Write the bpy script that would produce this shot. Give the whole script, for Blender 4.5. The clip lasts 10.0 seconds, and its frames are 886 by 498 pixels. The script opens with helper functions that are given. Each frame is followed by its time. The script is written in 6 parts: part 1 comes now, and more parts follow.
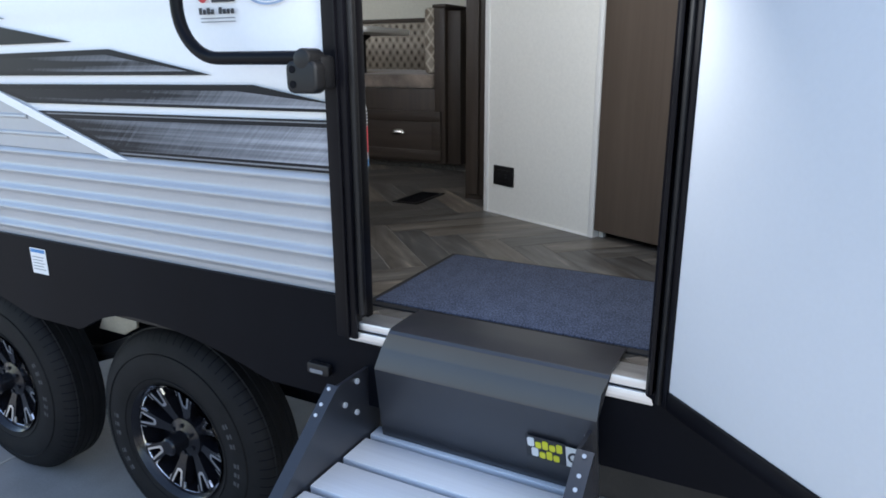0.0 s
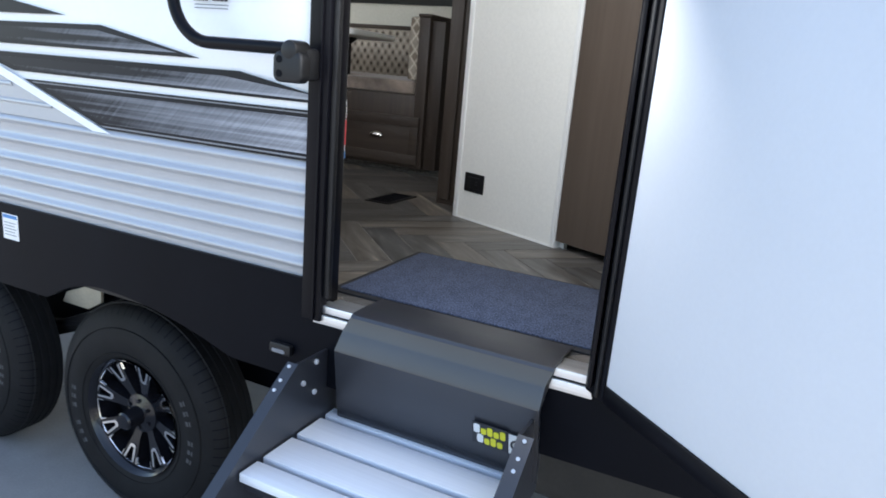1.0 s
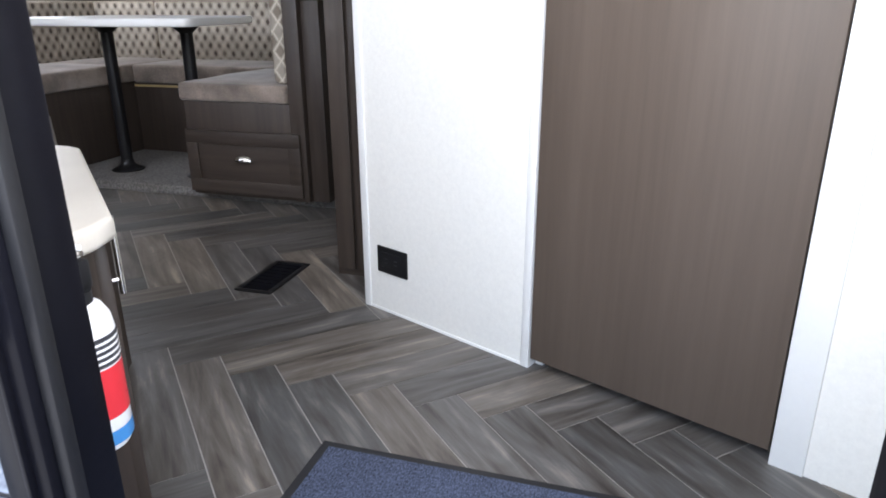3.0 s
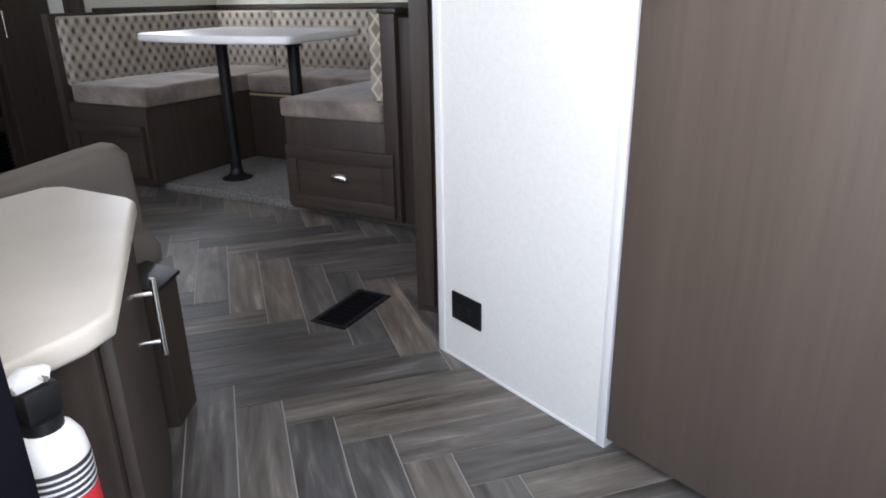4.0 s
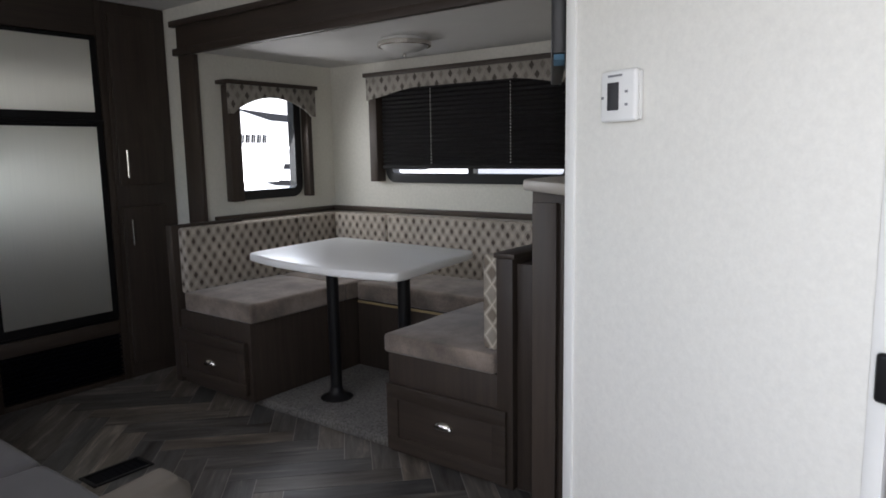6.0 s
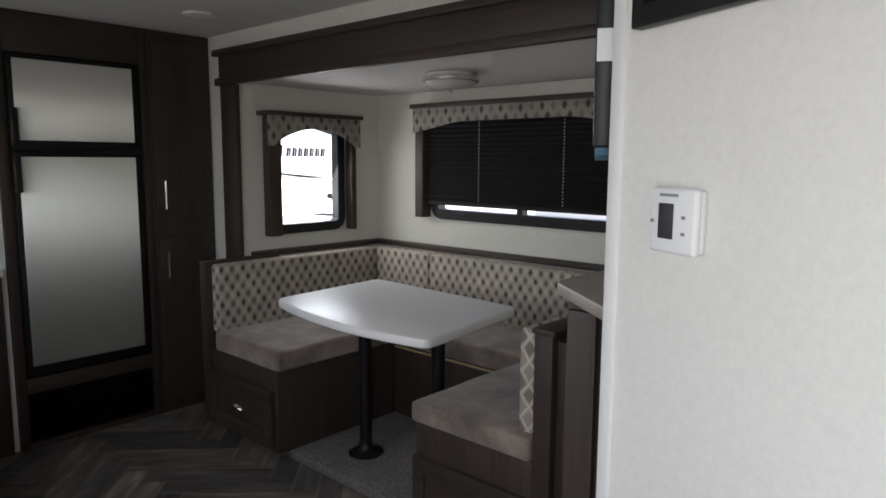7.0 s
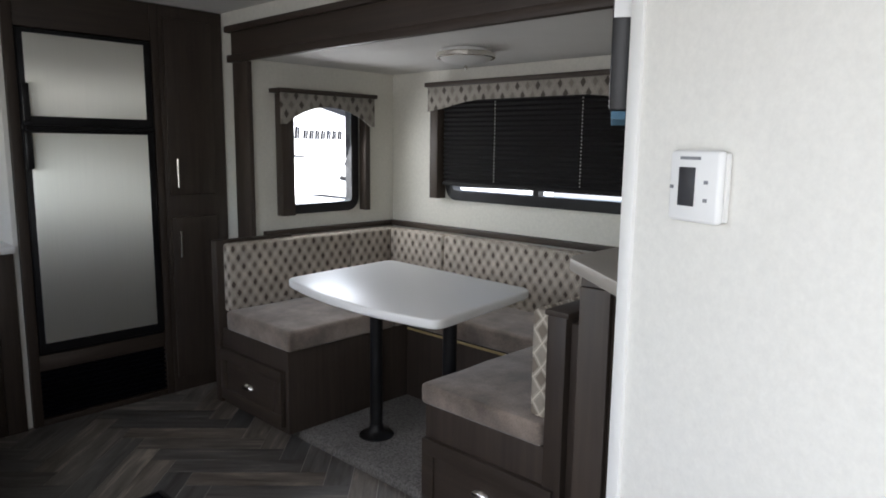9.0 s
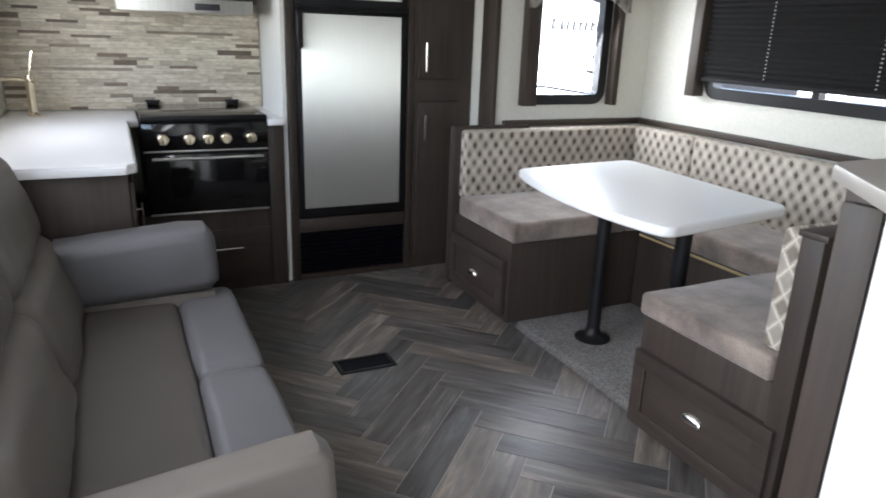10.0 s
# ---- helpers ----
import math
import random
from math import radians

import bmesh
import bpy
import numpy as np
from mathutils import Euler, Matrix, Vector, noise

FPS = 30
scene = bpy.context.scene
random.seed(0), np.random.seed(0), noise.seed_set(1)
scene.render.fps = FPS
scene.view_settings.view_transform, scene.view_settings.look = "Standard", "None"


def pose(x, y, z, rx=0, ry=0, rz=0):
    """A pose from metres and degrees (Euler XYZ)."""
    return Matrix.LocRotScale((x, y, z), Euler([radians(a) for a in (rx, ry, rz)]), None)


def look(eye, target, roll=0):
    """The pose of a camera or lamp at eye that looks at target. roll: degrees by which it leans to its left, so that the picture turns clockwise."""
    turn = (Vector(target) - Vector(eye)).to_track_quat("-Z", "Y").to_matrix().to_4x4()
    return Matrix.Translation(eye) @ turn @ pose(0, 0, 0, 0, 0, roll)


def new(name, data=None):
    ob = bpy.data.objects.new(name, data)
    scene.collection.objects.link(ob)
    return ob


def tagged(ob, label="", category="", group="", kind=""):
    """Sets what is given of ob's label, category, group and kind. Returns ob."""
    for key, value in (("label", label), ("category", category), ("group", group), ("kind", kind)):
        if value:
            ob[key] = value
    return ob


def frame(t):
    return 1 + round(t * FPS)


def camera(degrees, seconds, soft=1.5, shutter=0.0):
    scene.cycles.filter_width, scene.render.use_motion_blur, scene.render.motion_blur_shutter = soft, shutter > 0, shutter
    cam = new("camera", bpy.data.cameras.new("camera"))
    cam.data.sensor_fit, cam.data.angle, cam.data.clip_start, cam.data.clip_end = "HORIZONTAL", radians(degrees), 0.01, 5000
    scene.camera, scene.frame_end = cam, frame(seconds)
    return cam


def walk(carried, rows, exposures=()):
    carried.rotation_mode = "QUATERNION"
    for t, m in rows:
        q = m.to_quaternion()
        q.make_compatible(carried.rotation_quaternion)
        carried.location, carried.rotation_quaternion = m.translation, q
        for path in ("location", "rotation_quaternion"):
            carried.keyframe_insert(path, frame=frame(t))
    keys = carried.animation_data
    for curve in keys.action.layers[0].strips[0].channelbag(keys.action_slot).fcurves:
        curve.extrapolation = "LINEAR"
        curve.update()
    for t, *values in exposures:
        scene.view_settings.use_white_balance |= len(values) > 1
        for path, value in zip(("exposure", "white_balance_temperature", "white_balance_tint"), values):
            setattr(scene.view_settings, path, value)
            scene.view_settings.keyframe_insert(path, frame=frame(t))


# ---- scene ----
# The trailer's inside floor is z = 0, its door-side wall runs along x at y = 0, and the yard lies at z = GROUND.
cam = camera(66.4, 10.0, soft=1.7, shutter=0.15)
PATH = [
    (0.0, 0.893, -1.237, 0.615, -15.76, 0.30, 27.59),
    (0.5, 1.000, -1.322, 0.631, -13.30, -2.82, 31.72),
    (1.0, 0.947, -1.314, 0.598, -14.74, -4.71, 26.32),
    (1.5, 0.786, -1.199, 0.564, -17.00, -5.75, 20.42),
    (2.0, 0.670, -0.890, 0.573, -18.67, -2.88, 18.92),
    (2.5, 0.544, -0.601, 0.600, -18.51, -0.68, 17.77),
    (2.7, 0.505, -0.513, 0.719, -19.10, 0.20, 15.74),
    (3.8, 0.566, -0.222, 0.914, -21.07, 0.47, 25.36),
    (4.0, 0.557, -0.195, 0.927, -20.58, 0.97, 27.41),
    (4.5, 0.501, -0.090, 0.961, -14.98, 1.98, 30.96),
    (5.0, 0.452, -0.007, 1.135, -12.79, 2.18, 34.85),
    (5.5, 0.413, 0.028, 1.192, -9.32, 1.81, 36.35),
    (5.7, 0.385, 0.056, 1.198, -8.54, 1.31, 36.18),
    (6.8, 0.229, 0.401, 1.354, -7.46, -0.26, 41.19),
    (7.0, 0.239, 0.402, 1.379, -7.48, -0.37, 42.09),
    (7.5, 0.227, 0.411, 1.371, -7.65, 0.00, 41.62),
    (8.0, 0.189, 0.416, 1.368, -7.85, -0.01, 40.42),
    (8.5, 0.183, 0.437, 1.359, -7.82, -0.07, 41.29),
    (9.0, 0.216, 0.457, 1.349, -8.71, -0.71, 43.65),
    (9.5, 0.222, 0.496, 1.331, -14.95, -1.72, 52.75),
    (10.0, 0.187, 0.555, 1.312, -17.67, -2.01, 64.81),
]
EXPOSURES = [(0.0, 1.36, 6480, 10), (0.5, 1.54, 6560, 10), (1.0, 1.62, 6600, 10), (1.5, 1.70, 6560, 10), (2.0, 1.90, 6500, 11), (2.5, 2.44, 6380, 12), (2.7, 2.46, 6380, 13), (4.0, 2.22, 6330, 15), (4.5, 1.95, 6350, 15), (5.0, 1.72, 6400, 16),
             (5.7, 1.54, 6480, 15), (6.8, 1.36, 6600, 14), (7.5, 1.58, 6620, 14), (9.0, 1.82, 6500, 13), (9.5, 2.32, 6300, 12), (10.0, 3.00, 6250, 12)]
walk(cam, [(t, pose(x, y, z, 90 + pitch, roll, yaw)) for t, x, y, z, pitch, roll, yaw in PATH], EXPOSURES)

# ---- light ----
GROUND = -1.095
world = bpy.data.worlds.new("sky")
scene.world = world
world.use_nodes = True
wn = world.node_tree
sky = wn.nodes.new("ShaderNodeTexSky")
sky.sky_type = "NISHITA"
sky.sun_disc = False
SUN_UP, SUN_AROUND = radians(50), radians(78)
sky.sun_elevation, sky.sun_rotation = SUN_UP, SUN_AROUND
wn.links.new(sky.outputs["Color"], wn.nodes["Background"].inputs["Color"])
wn.nodes["Background"].inputs["Strength"].default_value = 0.15
sun = new("sun", bpy.data.lights.new("sun", "SUN"))
sun.data.energy, sun.data.angle, sun.data.color = 3.5, radians(0.6), (1.0, 0.95, 0.87)
sun.matrix_world = look((math.sin(SUN_AROUND) * math.cos(SUN_UP), math.cos(SUN_AROUND) * math.cos(SUN_UP), math.sin(SUN_UP)), (0, 0, 0))


def opening_fill(x, y, z, wide, high, watts, tilt, spread=180, tone=(0.99, 0.975, 0.97), turn=0):
    """An area lamp added in an opening of the wall, standing in for daylight."""
    la_ = new("daylight_fill_lamp", bpy.data.lights.new("daylight_fill_lamp", "AREA"))
    la_.data.shape, la_.data.size, la_.data.size_y, la_.data.energy, la_.data.color = "RECTANGLE", wide, high, watts, tone
    la_.data.spread = radians(spread)
    la_.matrix_world = pose(x, y, z, 90 - tilt, 0, turn)


# added lamps: over the sofa, over the worktop, doorway, small slide-out window
opening_fill(-1.35, 0.072, 1.40, 1.10, 0.62, 1.55, 24, 130)
opening_fill(-2.80, 0.072, 1.37, 0.84, 0.44, 0.85, 22)
opening_fill(0.365, 0.045, 1.14, 0.62, 1.20, 3.75, 25, 180, (0.955, 0.97, 0.985))
opening_fill(-2.925, 2.74, 1.28, 0.40, 0.50, 1.25, 28, 180, (0.95, 0.975, 1.0), -90)


# ---- materials ----
class Nodes:
    """A node material with a Principled shader, and short calls for its nodes."""

    def __init__(self, name, rough=0.5, metal=0.0):
        self.m = bpy.data.materials.new(name)
        self.m.use_nodes = True
        self.t = self.m.node_tree
        self.b = self.t.nodes["Principled BSDF"]
        self.b.inputs["Roughness"].default_value = rough
        self.b.inputs["Metallic"].default_value = metal

    def add(self, kind, **sockets):
        n = self.t.nodes.new(kind)
        for k, v in sockets.items():
            self.put(n.inputs[k], v)
        return n

    def put(self, socket, v):
        if isinstance(v, bpy.types.NodeSocket):
            self.t.links.new(v, socket)
        else:
            socket.default_value = v

    def at(self, stretch=(1, 1, 1), turn=0.0):
        g = self.add("ShaderNodeNewGeometry")
        mp = self.add("ShaderNodeMapping", Vector=g.outputs["Position"])
        mp.inputs["Scale"].default_value = stretch
        mp.inputs["Rotation"].default_value = (0, 0, turn)
        return mp.outputs["Vector"]

    def noise(self, vec, scale, detail=4.0, rough=0.55, warp=0.0):
        return self.add("ShaderNodeTexNoise", Vector=vec, Scale=scale, Detail=detail, Roughness=rough, Distortion=warp).outputs["Fac"]

    def ramp(self, fac, *stops):
        n = self.add("ShaderNodeValToRGB", Fac=fac)
        el = n.color_ramp.elements
        while len(el) < len(stops):
            el.new(0.5)
        for e, (p, c) in zip(el, stops):
            e.position, e.color = p, (*c, 1)
        return n.outputs["Color"]

    def mix(self, a, b, fac, mode="MIX"):
        n = self.add("ShaderNodeMix")
        n.data_type, n.blend_type = "RGBA", mode
        self.put(n.inputs[0], fac)
        self.put(n.inputs[6], a if isinstance(a, bpy.types.NodeSocket) else (*a, 1))
        self.put(n.inputs[7], b if isinstance(b, bpy.types.NodeSocket) else (*b, 1))
        return n.outputs[2]

    def math(self, op, a, b=0.0, c=0.0):
        n = self.t.nodes.new("ShaderNodeMath")
        n.operation = op
        for sck, v in zip(n.inputs, (a, b, c)):
            self.put(sck, v)
        return n.outputs[0]

    def color(self, c):
        self.put(self.b.inputs["Base Color"], c)
        return self

    def bump(self, height, strength=0.2, dist=0.002):
        n = self.add("ShaderNodeBump", Height=height, Strength=strength, Distance=dist)
        self.t.links.new(n.outputs["Normal"], self.b.inputs["Normal"])
        return self

    def rough(self, v):
        self.put(self.b.inputs["Roughness"], v)
        return self


def dim(c, k):
    return tuple(min(1.0, v * k) for v in c)


def surface(name, c, rough=0.5, metal=0.0, vary=0.15, scale=6.0, fine=90.0, bump=0.15, dist=0.001, spread=0.1, spec=0.5):
    """A plain surface: broad stains, fine grain, uneven gloss."""
    n = Nodes(name, rough, metal)
    n.b.inputs["Specular IOR Level"].default_value = spec
    v = n.at()
    big, small = n.noise(v, scale), n.noise(v, fine, 6.0)
    f = n.math("ADD", n.math("MULTIPLY", big, 0.6), n.math("MULTIPLY", small, 0.4))
    n.color(n.ramp(f, (0.3, dim(c, 1 - vary)), (0.7, dim(c, 1 + vary))))
    n.rough(n.math("ADD", n.math("MULTIPLY", small, spread), rough - spread / 2))
    return n.bump(small, bump, dist).m


def wood(name, dark, light, axis="z", rough=0.48, scale=1.0):
    """Wood-grain laminate with the grain along one axis."""
    n = Nodes(name, rough)
    stretch = {"z": (34, 34, 1.6), "x": (1.6, 34, 34), "y": (34, 1.6, 34)}[axis]
    v = n.at(tuple(k * scale for k in stretch))
    n.b.inputs["Specular IOR Level"].default_value = 0.38
    grain, broad = n.noise(v, 1.6, 7.0, 0.65), n.noise(n.at(tuple(k * scale * 0.12 for k in stretch)), 1.5, 3.0)
    f = n.math("ADD", n.math("MULTIPLY", grain, 0.6), n.math("MULTIPLY", broad, 0.4))
    n.color(n.ramp(f, (0.32, dark), (0.68, light)))
    n.rough(n.math("ADD", n.math("MULTIPLY", grain, 0.15), rough - 0.07))
    return n.bump(grain, 0.12, 0.0008).m


def plank_material(name, turn):
    """Grey-brown wood-look vinyl; grain runs along the plank, each plank in its own tone."""
    n = Nodes(name, 0.42)
    info = n.add("ShaderNodeObjectInfo").outputs["Random"]
    shift = n.add("ShaderNodeCombineXYZ", X=n.math("MULTIPLY", info, 37.0), Y=n.math("MULTIPLY", info, 61.0))
    g = n.add("ShaderNodeNewGeometry")
    mp = n.add("ShaderNodeMapping", Vector=g.outputs["Position"])
    mp.inputs["Rotation"].default_value = (0, 0, turn)
    add = n.add("ShaderNodeVectorMath")
    n.put(add.inputs[0], mp.outputs["Vector"]), n.put(add.inputs[1], shift.outputs[0])
    st = n.add("ShaderNodeMapping", Vector=add.outputs[0])
    st.inputs["Scale"].default_value = (2.2, 26, 1)
    wob = n.noise(st.outputs["Vector"], 1.2, 8.0, 0.62, 0.5)
    st2 = n.add("ShaderNodeMapping", Vector=add.outputs[0])
    st2.inputs["Scale"].default_value = (1.4, 7, 1)
    broad = n.noise(st2.outputs["Vector"], 1.5, 5.0, 0.6, 1.6)
    f = n.math("ADD", n.math("MULTIPLY", wob, 0.55), n.math("MULTIPLY", broad, 0.45))
    col = n.ramp(f, (0.34, (0.034, 0.028, 0.024)), (0.46, (0.098, 0.086, 0.075)), (0.55, (0.140, 0.130, 0.120)), (0.66, (0.29, 0.255, 0.215)))
    tone = n.ramp(info, (0.0, (0.60, 0.64, 0.68)), (0.5, (0.92, 0.94, 0.95)), (1.0, (1.32, 1.24, 1.12)))
    n.color(n.mix(col, tone, 1.0, "MULTIPLY"))
    n.rough(n.math("ADD", n.math("MULTIPLY", wob, 0.2), 0.30))
    return n.bump(wob, 0.2, 0.001).m


def lattice_fabric(name, wide=0.058, high=0.088, size=0.27, ground=(0.40, 0.365, 0.305), dark=(0.062, 0.048, 0.038), mid=(0.20, 0.172, 0.145), line_w=0.452, line_k=0.8, band=0.0, odd_k=1.0):
    """Woven cloth with slanting taupe bands that cross in darker diamonds, and thin pale lines."""
    n = Nodes(name, 0.88)
    n.b.inputs["Specular IOR Level"].default_value = 0.25
    g = n.add("ShaderNodeNewGeometry")
    sep = n.add("ShaderNodeSeparateXYZ", Vector=g.outputs["Position"])
    wob = n.math("MULTIPLY", n.noise(n.at(), 14.0, 2.0), 0.010)
    u = n.math("DIVIDE", n.math("ADD", n.math("ADD", sep.outputs[0], sep.outputs[1]), wob), wide)
    v = n.math("DIVIDE", n.math("ADD", sep.outputs[2], wob), high)
    a, b = n.math("ADD", u, v), n.math("SUBTRACT", u, v)
    fa, fb = n.math("FRACT", a), n.math("FRACT", b)
    da, db = n.math("ABSOLUTE", n.math("SUBTRACT", fa, 0.5)), n.math("ABSOLUTE", n.math("SUBTRACT", fb, 0.5))
    weave, broad = n.noise(n.at(), 320.0, 3.0), n.noise(n.at(), 9.0, 3.0)
    rag = n.math("MULTIPLY", n.math("SUBTRACT", weave, 0.5), 0.10)
    ea, eb = n.math("ADD", da, rag), n.math("ADD", db, rag)
    inside = n.math("LESS_THAN", n.math("MAXIMUM", ea, eb), size)
    stripe = n.math("LESS_THAN", n.math("MINIMUM", ea, eb), size)
    line = n.math("GREATER_THAN", n.math("MAXIMUM", ea, eb), line_w)
    odd = n.math("MODULO", n.math("ABSOLUTE", n.math("FLOOR", a)), 2.0)
    base = n.ramp(weave, (0.25, dim(ground, 0.80)), (0.75, dim(ground, 1.22)))
    col = n.mix(base, mid, n.math("MULTIPLY", stripe, band))
    col = n.mix(col, n.mix(dark, mid, n.math("MULTIPLY", odd, odd_k)), n.math("MULTIPLY", inside, 0.88))
    col = n.mix(col, dim(ground, 1.75), n.math("MULTIPLY", line, line_k))
    col = n.mix(col, n.ramp(broad, (0.3, (0.80, 0.80, 0.80)), (0.7, (1.08, 1.08, 1.08))), 1.0, "MULTIPLY")
    n.color(col)
    return n.bump(weave, 0.4, 0.001).m


def suede(name, c):
    """Short-napped cloth whose nap lies in lighter and darker patches."""
    n = Nodes(name, 0.92)
    v = n.at()
    patch, fine = n.noise(v, 5.5, 6.0, 0.62), n.noise(v, 220.0, 3.0)
    f = n.math("ADD", n.math("MULTIPLY", patch, 0.75), n.math("MULTIPLY", fine, 0.25))
    n.color(n.ramp(f, (0.37, dim(c, 0.52)), (0.5, c), (0.63, dim(c, 1.6))))
    n.b.inputs["Sheen Weight"].default_value = 0.3
    return n.bump(fine, 0.3, 0.001).m


def speckled(name, a, b, scale, rough, dist=0.002, stretch=(1, 1, 1)):
    """Looped or felted pile of two mixed yarn colours."""
    n = Nodes(name, rough)
    v = n.at(stretch)
    fine, mid = n.noise(v, scale, 5.0, 0.75), n.noise(v, scale / 9, 3.0)
    f = n.math("ADD", n.math("MULTIPLY", fine, 0.88), n.math("MULTIPLY", mid, 0.12))
    n.color(n.ramp(f, (0.38, a), (0.60, b)))
    return n.bump(fine, 0.8, dist).m


def brushed(name, c, rough, along="z", metal=1.0, vary=0.09):
    n = Nodes(name, rough, metal)
    v = n.at({"z": (160, 160, 2), "x": (2, 160, 160), "y": (160, 2, 160)}[along])
    f = n.noise(v, 1.5, 3.0)
    n.color(n.ramp(f, (0.3, dim(c, 1 - vary)), (0.7, dim(c, 1 + vary))))
    n.rough(n.math("ADD", n.math("MULTIPLY", f, 0.12), rough - 0.05))
    return n.bump(f, 0.05, 0.0004).m


def brushed_wide(name, c, rough):
    """Upright-brushed sheet whose highlight spreads sideways."""
    n = Nodes(name, rough, 0.88)
    f = n.noise(n.at((160, 160, 2)), 1.5, 3.0)
    n.color(n.ramp(f, (0.3, dim(c, 0.985)), (0.7, dim(c, 1.015))))
    n.b.inputs["Anisotropic"].default_value = 0.9
    n.put(n.b.inputs["Tangent"], n.add("ShaderNodeCombineXYZ", X=0.0, Y=1.0, Z=0.0).outputs[0])
    n.rough(n.math("ADD", n.math("MULTIPLY", n.noise(n.at(), 5.0, 3.0), 0.06), rough - 0.03))
    return n.bump(f, 0.04, 0.0003).m


def streaked(name, a, b):
    """Printed vinyl: long grey shading along the band, with slanting brush-like scratches over it."""
    n = Nodes(name, 0.34)
    n.b.inputs["Specular IOR Level"].default_value = 0.2
    g = n.add("ShaderNodeNewGeometry")
    turned = n.add("ShaderNodeMapping", Vector=g.outputs["Position"])
    turned.inputs["Rotation"].default_value = (0, 0.75, 0)
    slant = n.add("ShaderNodeMapping", Vector=turned.outputs["Vector"])
    slant.inputs["Scale"].default_value = (5, 1, 190)
    scratch = n.noise(slant.outputs["Vector"], 1.2, 4.0, 0.6)
    sep = n.add("ShaderNodeSeparateXYZ", Vector=g.outputs["Position"])
    long_ = n.noise(n.at((0.8, 1, 62)), 1.0, 3.0, 0.5)
    fade = n.math("MULTIPLY_ADD", sep.outputs[0], 0.62, 0.62)
    f = n.math("ADD", n.math("MULTIPLY", n.math("SUBTRACT", long_, 0.5), 1.15), n.math("ADD", fade, n.math("MULTIPLY", n.math("SUBTRACT", scratch, 0.5), 0.42)))
    n.color(n.ramp(f, (0.08, a), (0.45, dim(b, 0.36)), (0.95, b)))
    return n.m


def concrete(name):
    n = Nodes(name, 0.85)
    v = n.at()
    big, mid, fine = n.noise(v, 0.7, 4.0), n.noise(v, 6.0, 5.0), n.noise(v, 160.0, 4.0)
    f = n.math("ADD", n.math("MULTIPLY", big, 0.4), n.math("ADD", n.math("MULTIPLY", mid, 0.3), n.math("MULTIPLY", fine, 0.3)))
    n.color(n.ramp(f, (0.3, (0.18, 0.178, 0.176)), (0.7, (0.33, 0.325, 0.318))))
    return n.bump(fine, 0.4, 0.002).m


def glass(name):
    n = Nodes(name, 0.02)
    n.b.inputs["Transmission Weight"].default_value = 1.0
    n.b.inputs["IOR"].default_value = 1.05
    n.color((0.95, 0.97, 0.97, 1))
    return n.m


WOOD_D, WOOD_L = (0.028, 0.0207, 0.0162), (0.061, 0.0455, 0.0350)
M_WOOD = wood("dark_walnut_laminate", WOOD_D, WOOD_L, "z")
M_WOODX = wood("dark_walnut_laminate_across", WOOD_D, WOOD_L, "x")
M_WOODY = wood("dark_walnut_laminate_deep", WOOD_D, WOOD_L, "y")
M_DOORWOOD = wood("walnut_door_skin", (0.080, 0.0595, 0.0455), (0.112, 0.0845, 0.0655), "z", 0.5, 0.9)
M_PLANK_A = plank_material("vinyl_plank_a", radians(-45))
M_PLANK_B = plank_material("vinyl_plank_b", radians(45))
M_GROUT = surface("plank_joint", (0.36, 0.34, 0.31), 0.8)
M_LATTICE = lattice_fabric("lattice_cloth", 0.060, 0.088, 0.215, (0.47, 0.42, 0.355), (0.072, 0.055, 0.044), (0.235, 0.200, 0.168), 0.465, 0.35, 0.40, 0.5)
M_LATTICE_PALE = lattice_fabric("pale_lattice_cloth", 0.060, 0.074, 0.34, (0.38, 0.34, 0.28), (0.185, 0.150, 0.118), (0.30, 0.265, 0.22), 0.455, 0.85)
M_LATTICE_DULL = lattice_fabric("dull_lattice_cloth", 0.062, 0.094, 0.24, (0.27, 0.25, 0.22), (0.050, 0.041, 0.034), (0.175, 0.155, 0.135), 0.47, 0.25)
M_SOFASEAT = surface("dark_taupe_leatherette", (0.066, 0.058, 0.050), 0.5, vary=0.12, scale=5, fine=420, bump=0.3)
# tan laminate with the shade on the counter put into its colour
M_COUNTER = surface("shaded_laminate_counter", (0.30, 0.272, 0.235), 0.45, vary=0.08, scale=8, fine=300)
M_FILM = surface("blue_film", (0.07, 0.15, 0.22), 0.4, vary=0.1)
# nickel of knobs and faucet, a warm reflection put into its colour
M_KNOB = brushed("nickel_warm_reflection", (0.78, 0.68, 0.50), 0.25, "z")
M_BOLT = surface("zinc_bolt", (0.62, 0.63, 0.66), 0.4, 0.3, vary=0.1)
M_DUSTY = surface("dusty_primer", (0.52, 0.46, 0.36), 0.8, vary=0.2)
# dark brown of the added under-floor box, matched to the shaded ground
M_BLOCKER = surface("under_floor_dark_brown", (0.034, 0.029, 0.025), 0.7, vary=0.35, scale=4, fine=90)
M_LETTER = surface("moulded_lettering", (0.05, 0.05, 0.053), 0.7, vary=0.2)
M_SUEDE = suede("taupe_suede", (0.212, 0.170, 0.139))
M_SOFA = surface("grey_leatherette", (0.098, 0.096, 0.099), 0.48, vary=0.1, scale=5, fine=420, bump=0.3)
M_SOFAWARM = surface("taupe_leatherette", (0.122, 0.107, 0.090), 0.5, vary=0.1, scale=5, fine=420, bump=0.3)
M_WALL = surface("cream_wallboard", (0.66, 0.645, 0.575), 0.6, vary=0.08, scale=60, fine=170, bump=0.2)
M_PANEL = surface("white_wallboard", (0.77, 0.755, 0.705), 0.5, vary=0.05, scale=80, fine=210, bump=0.25)
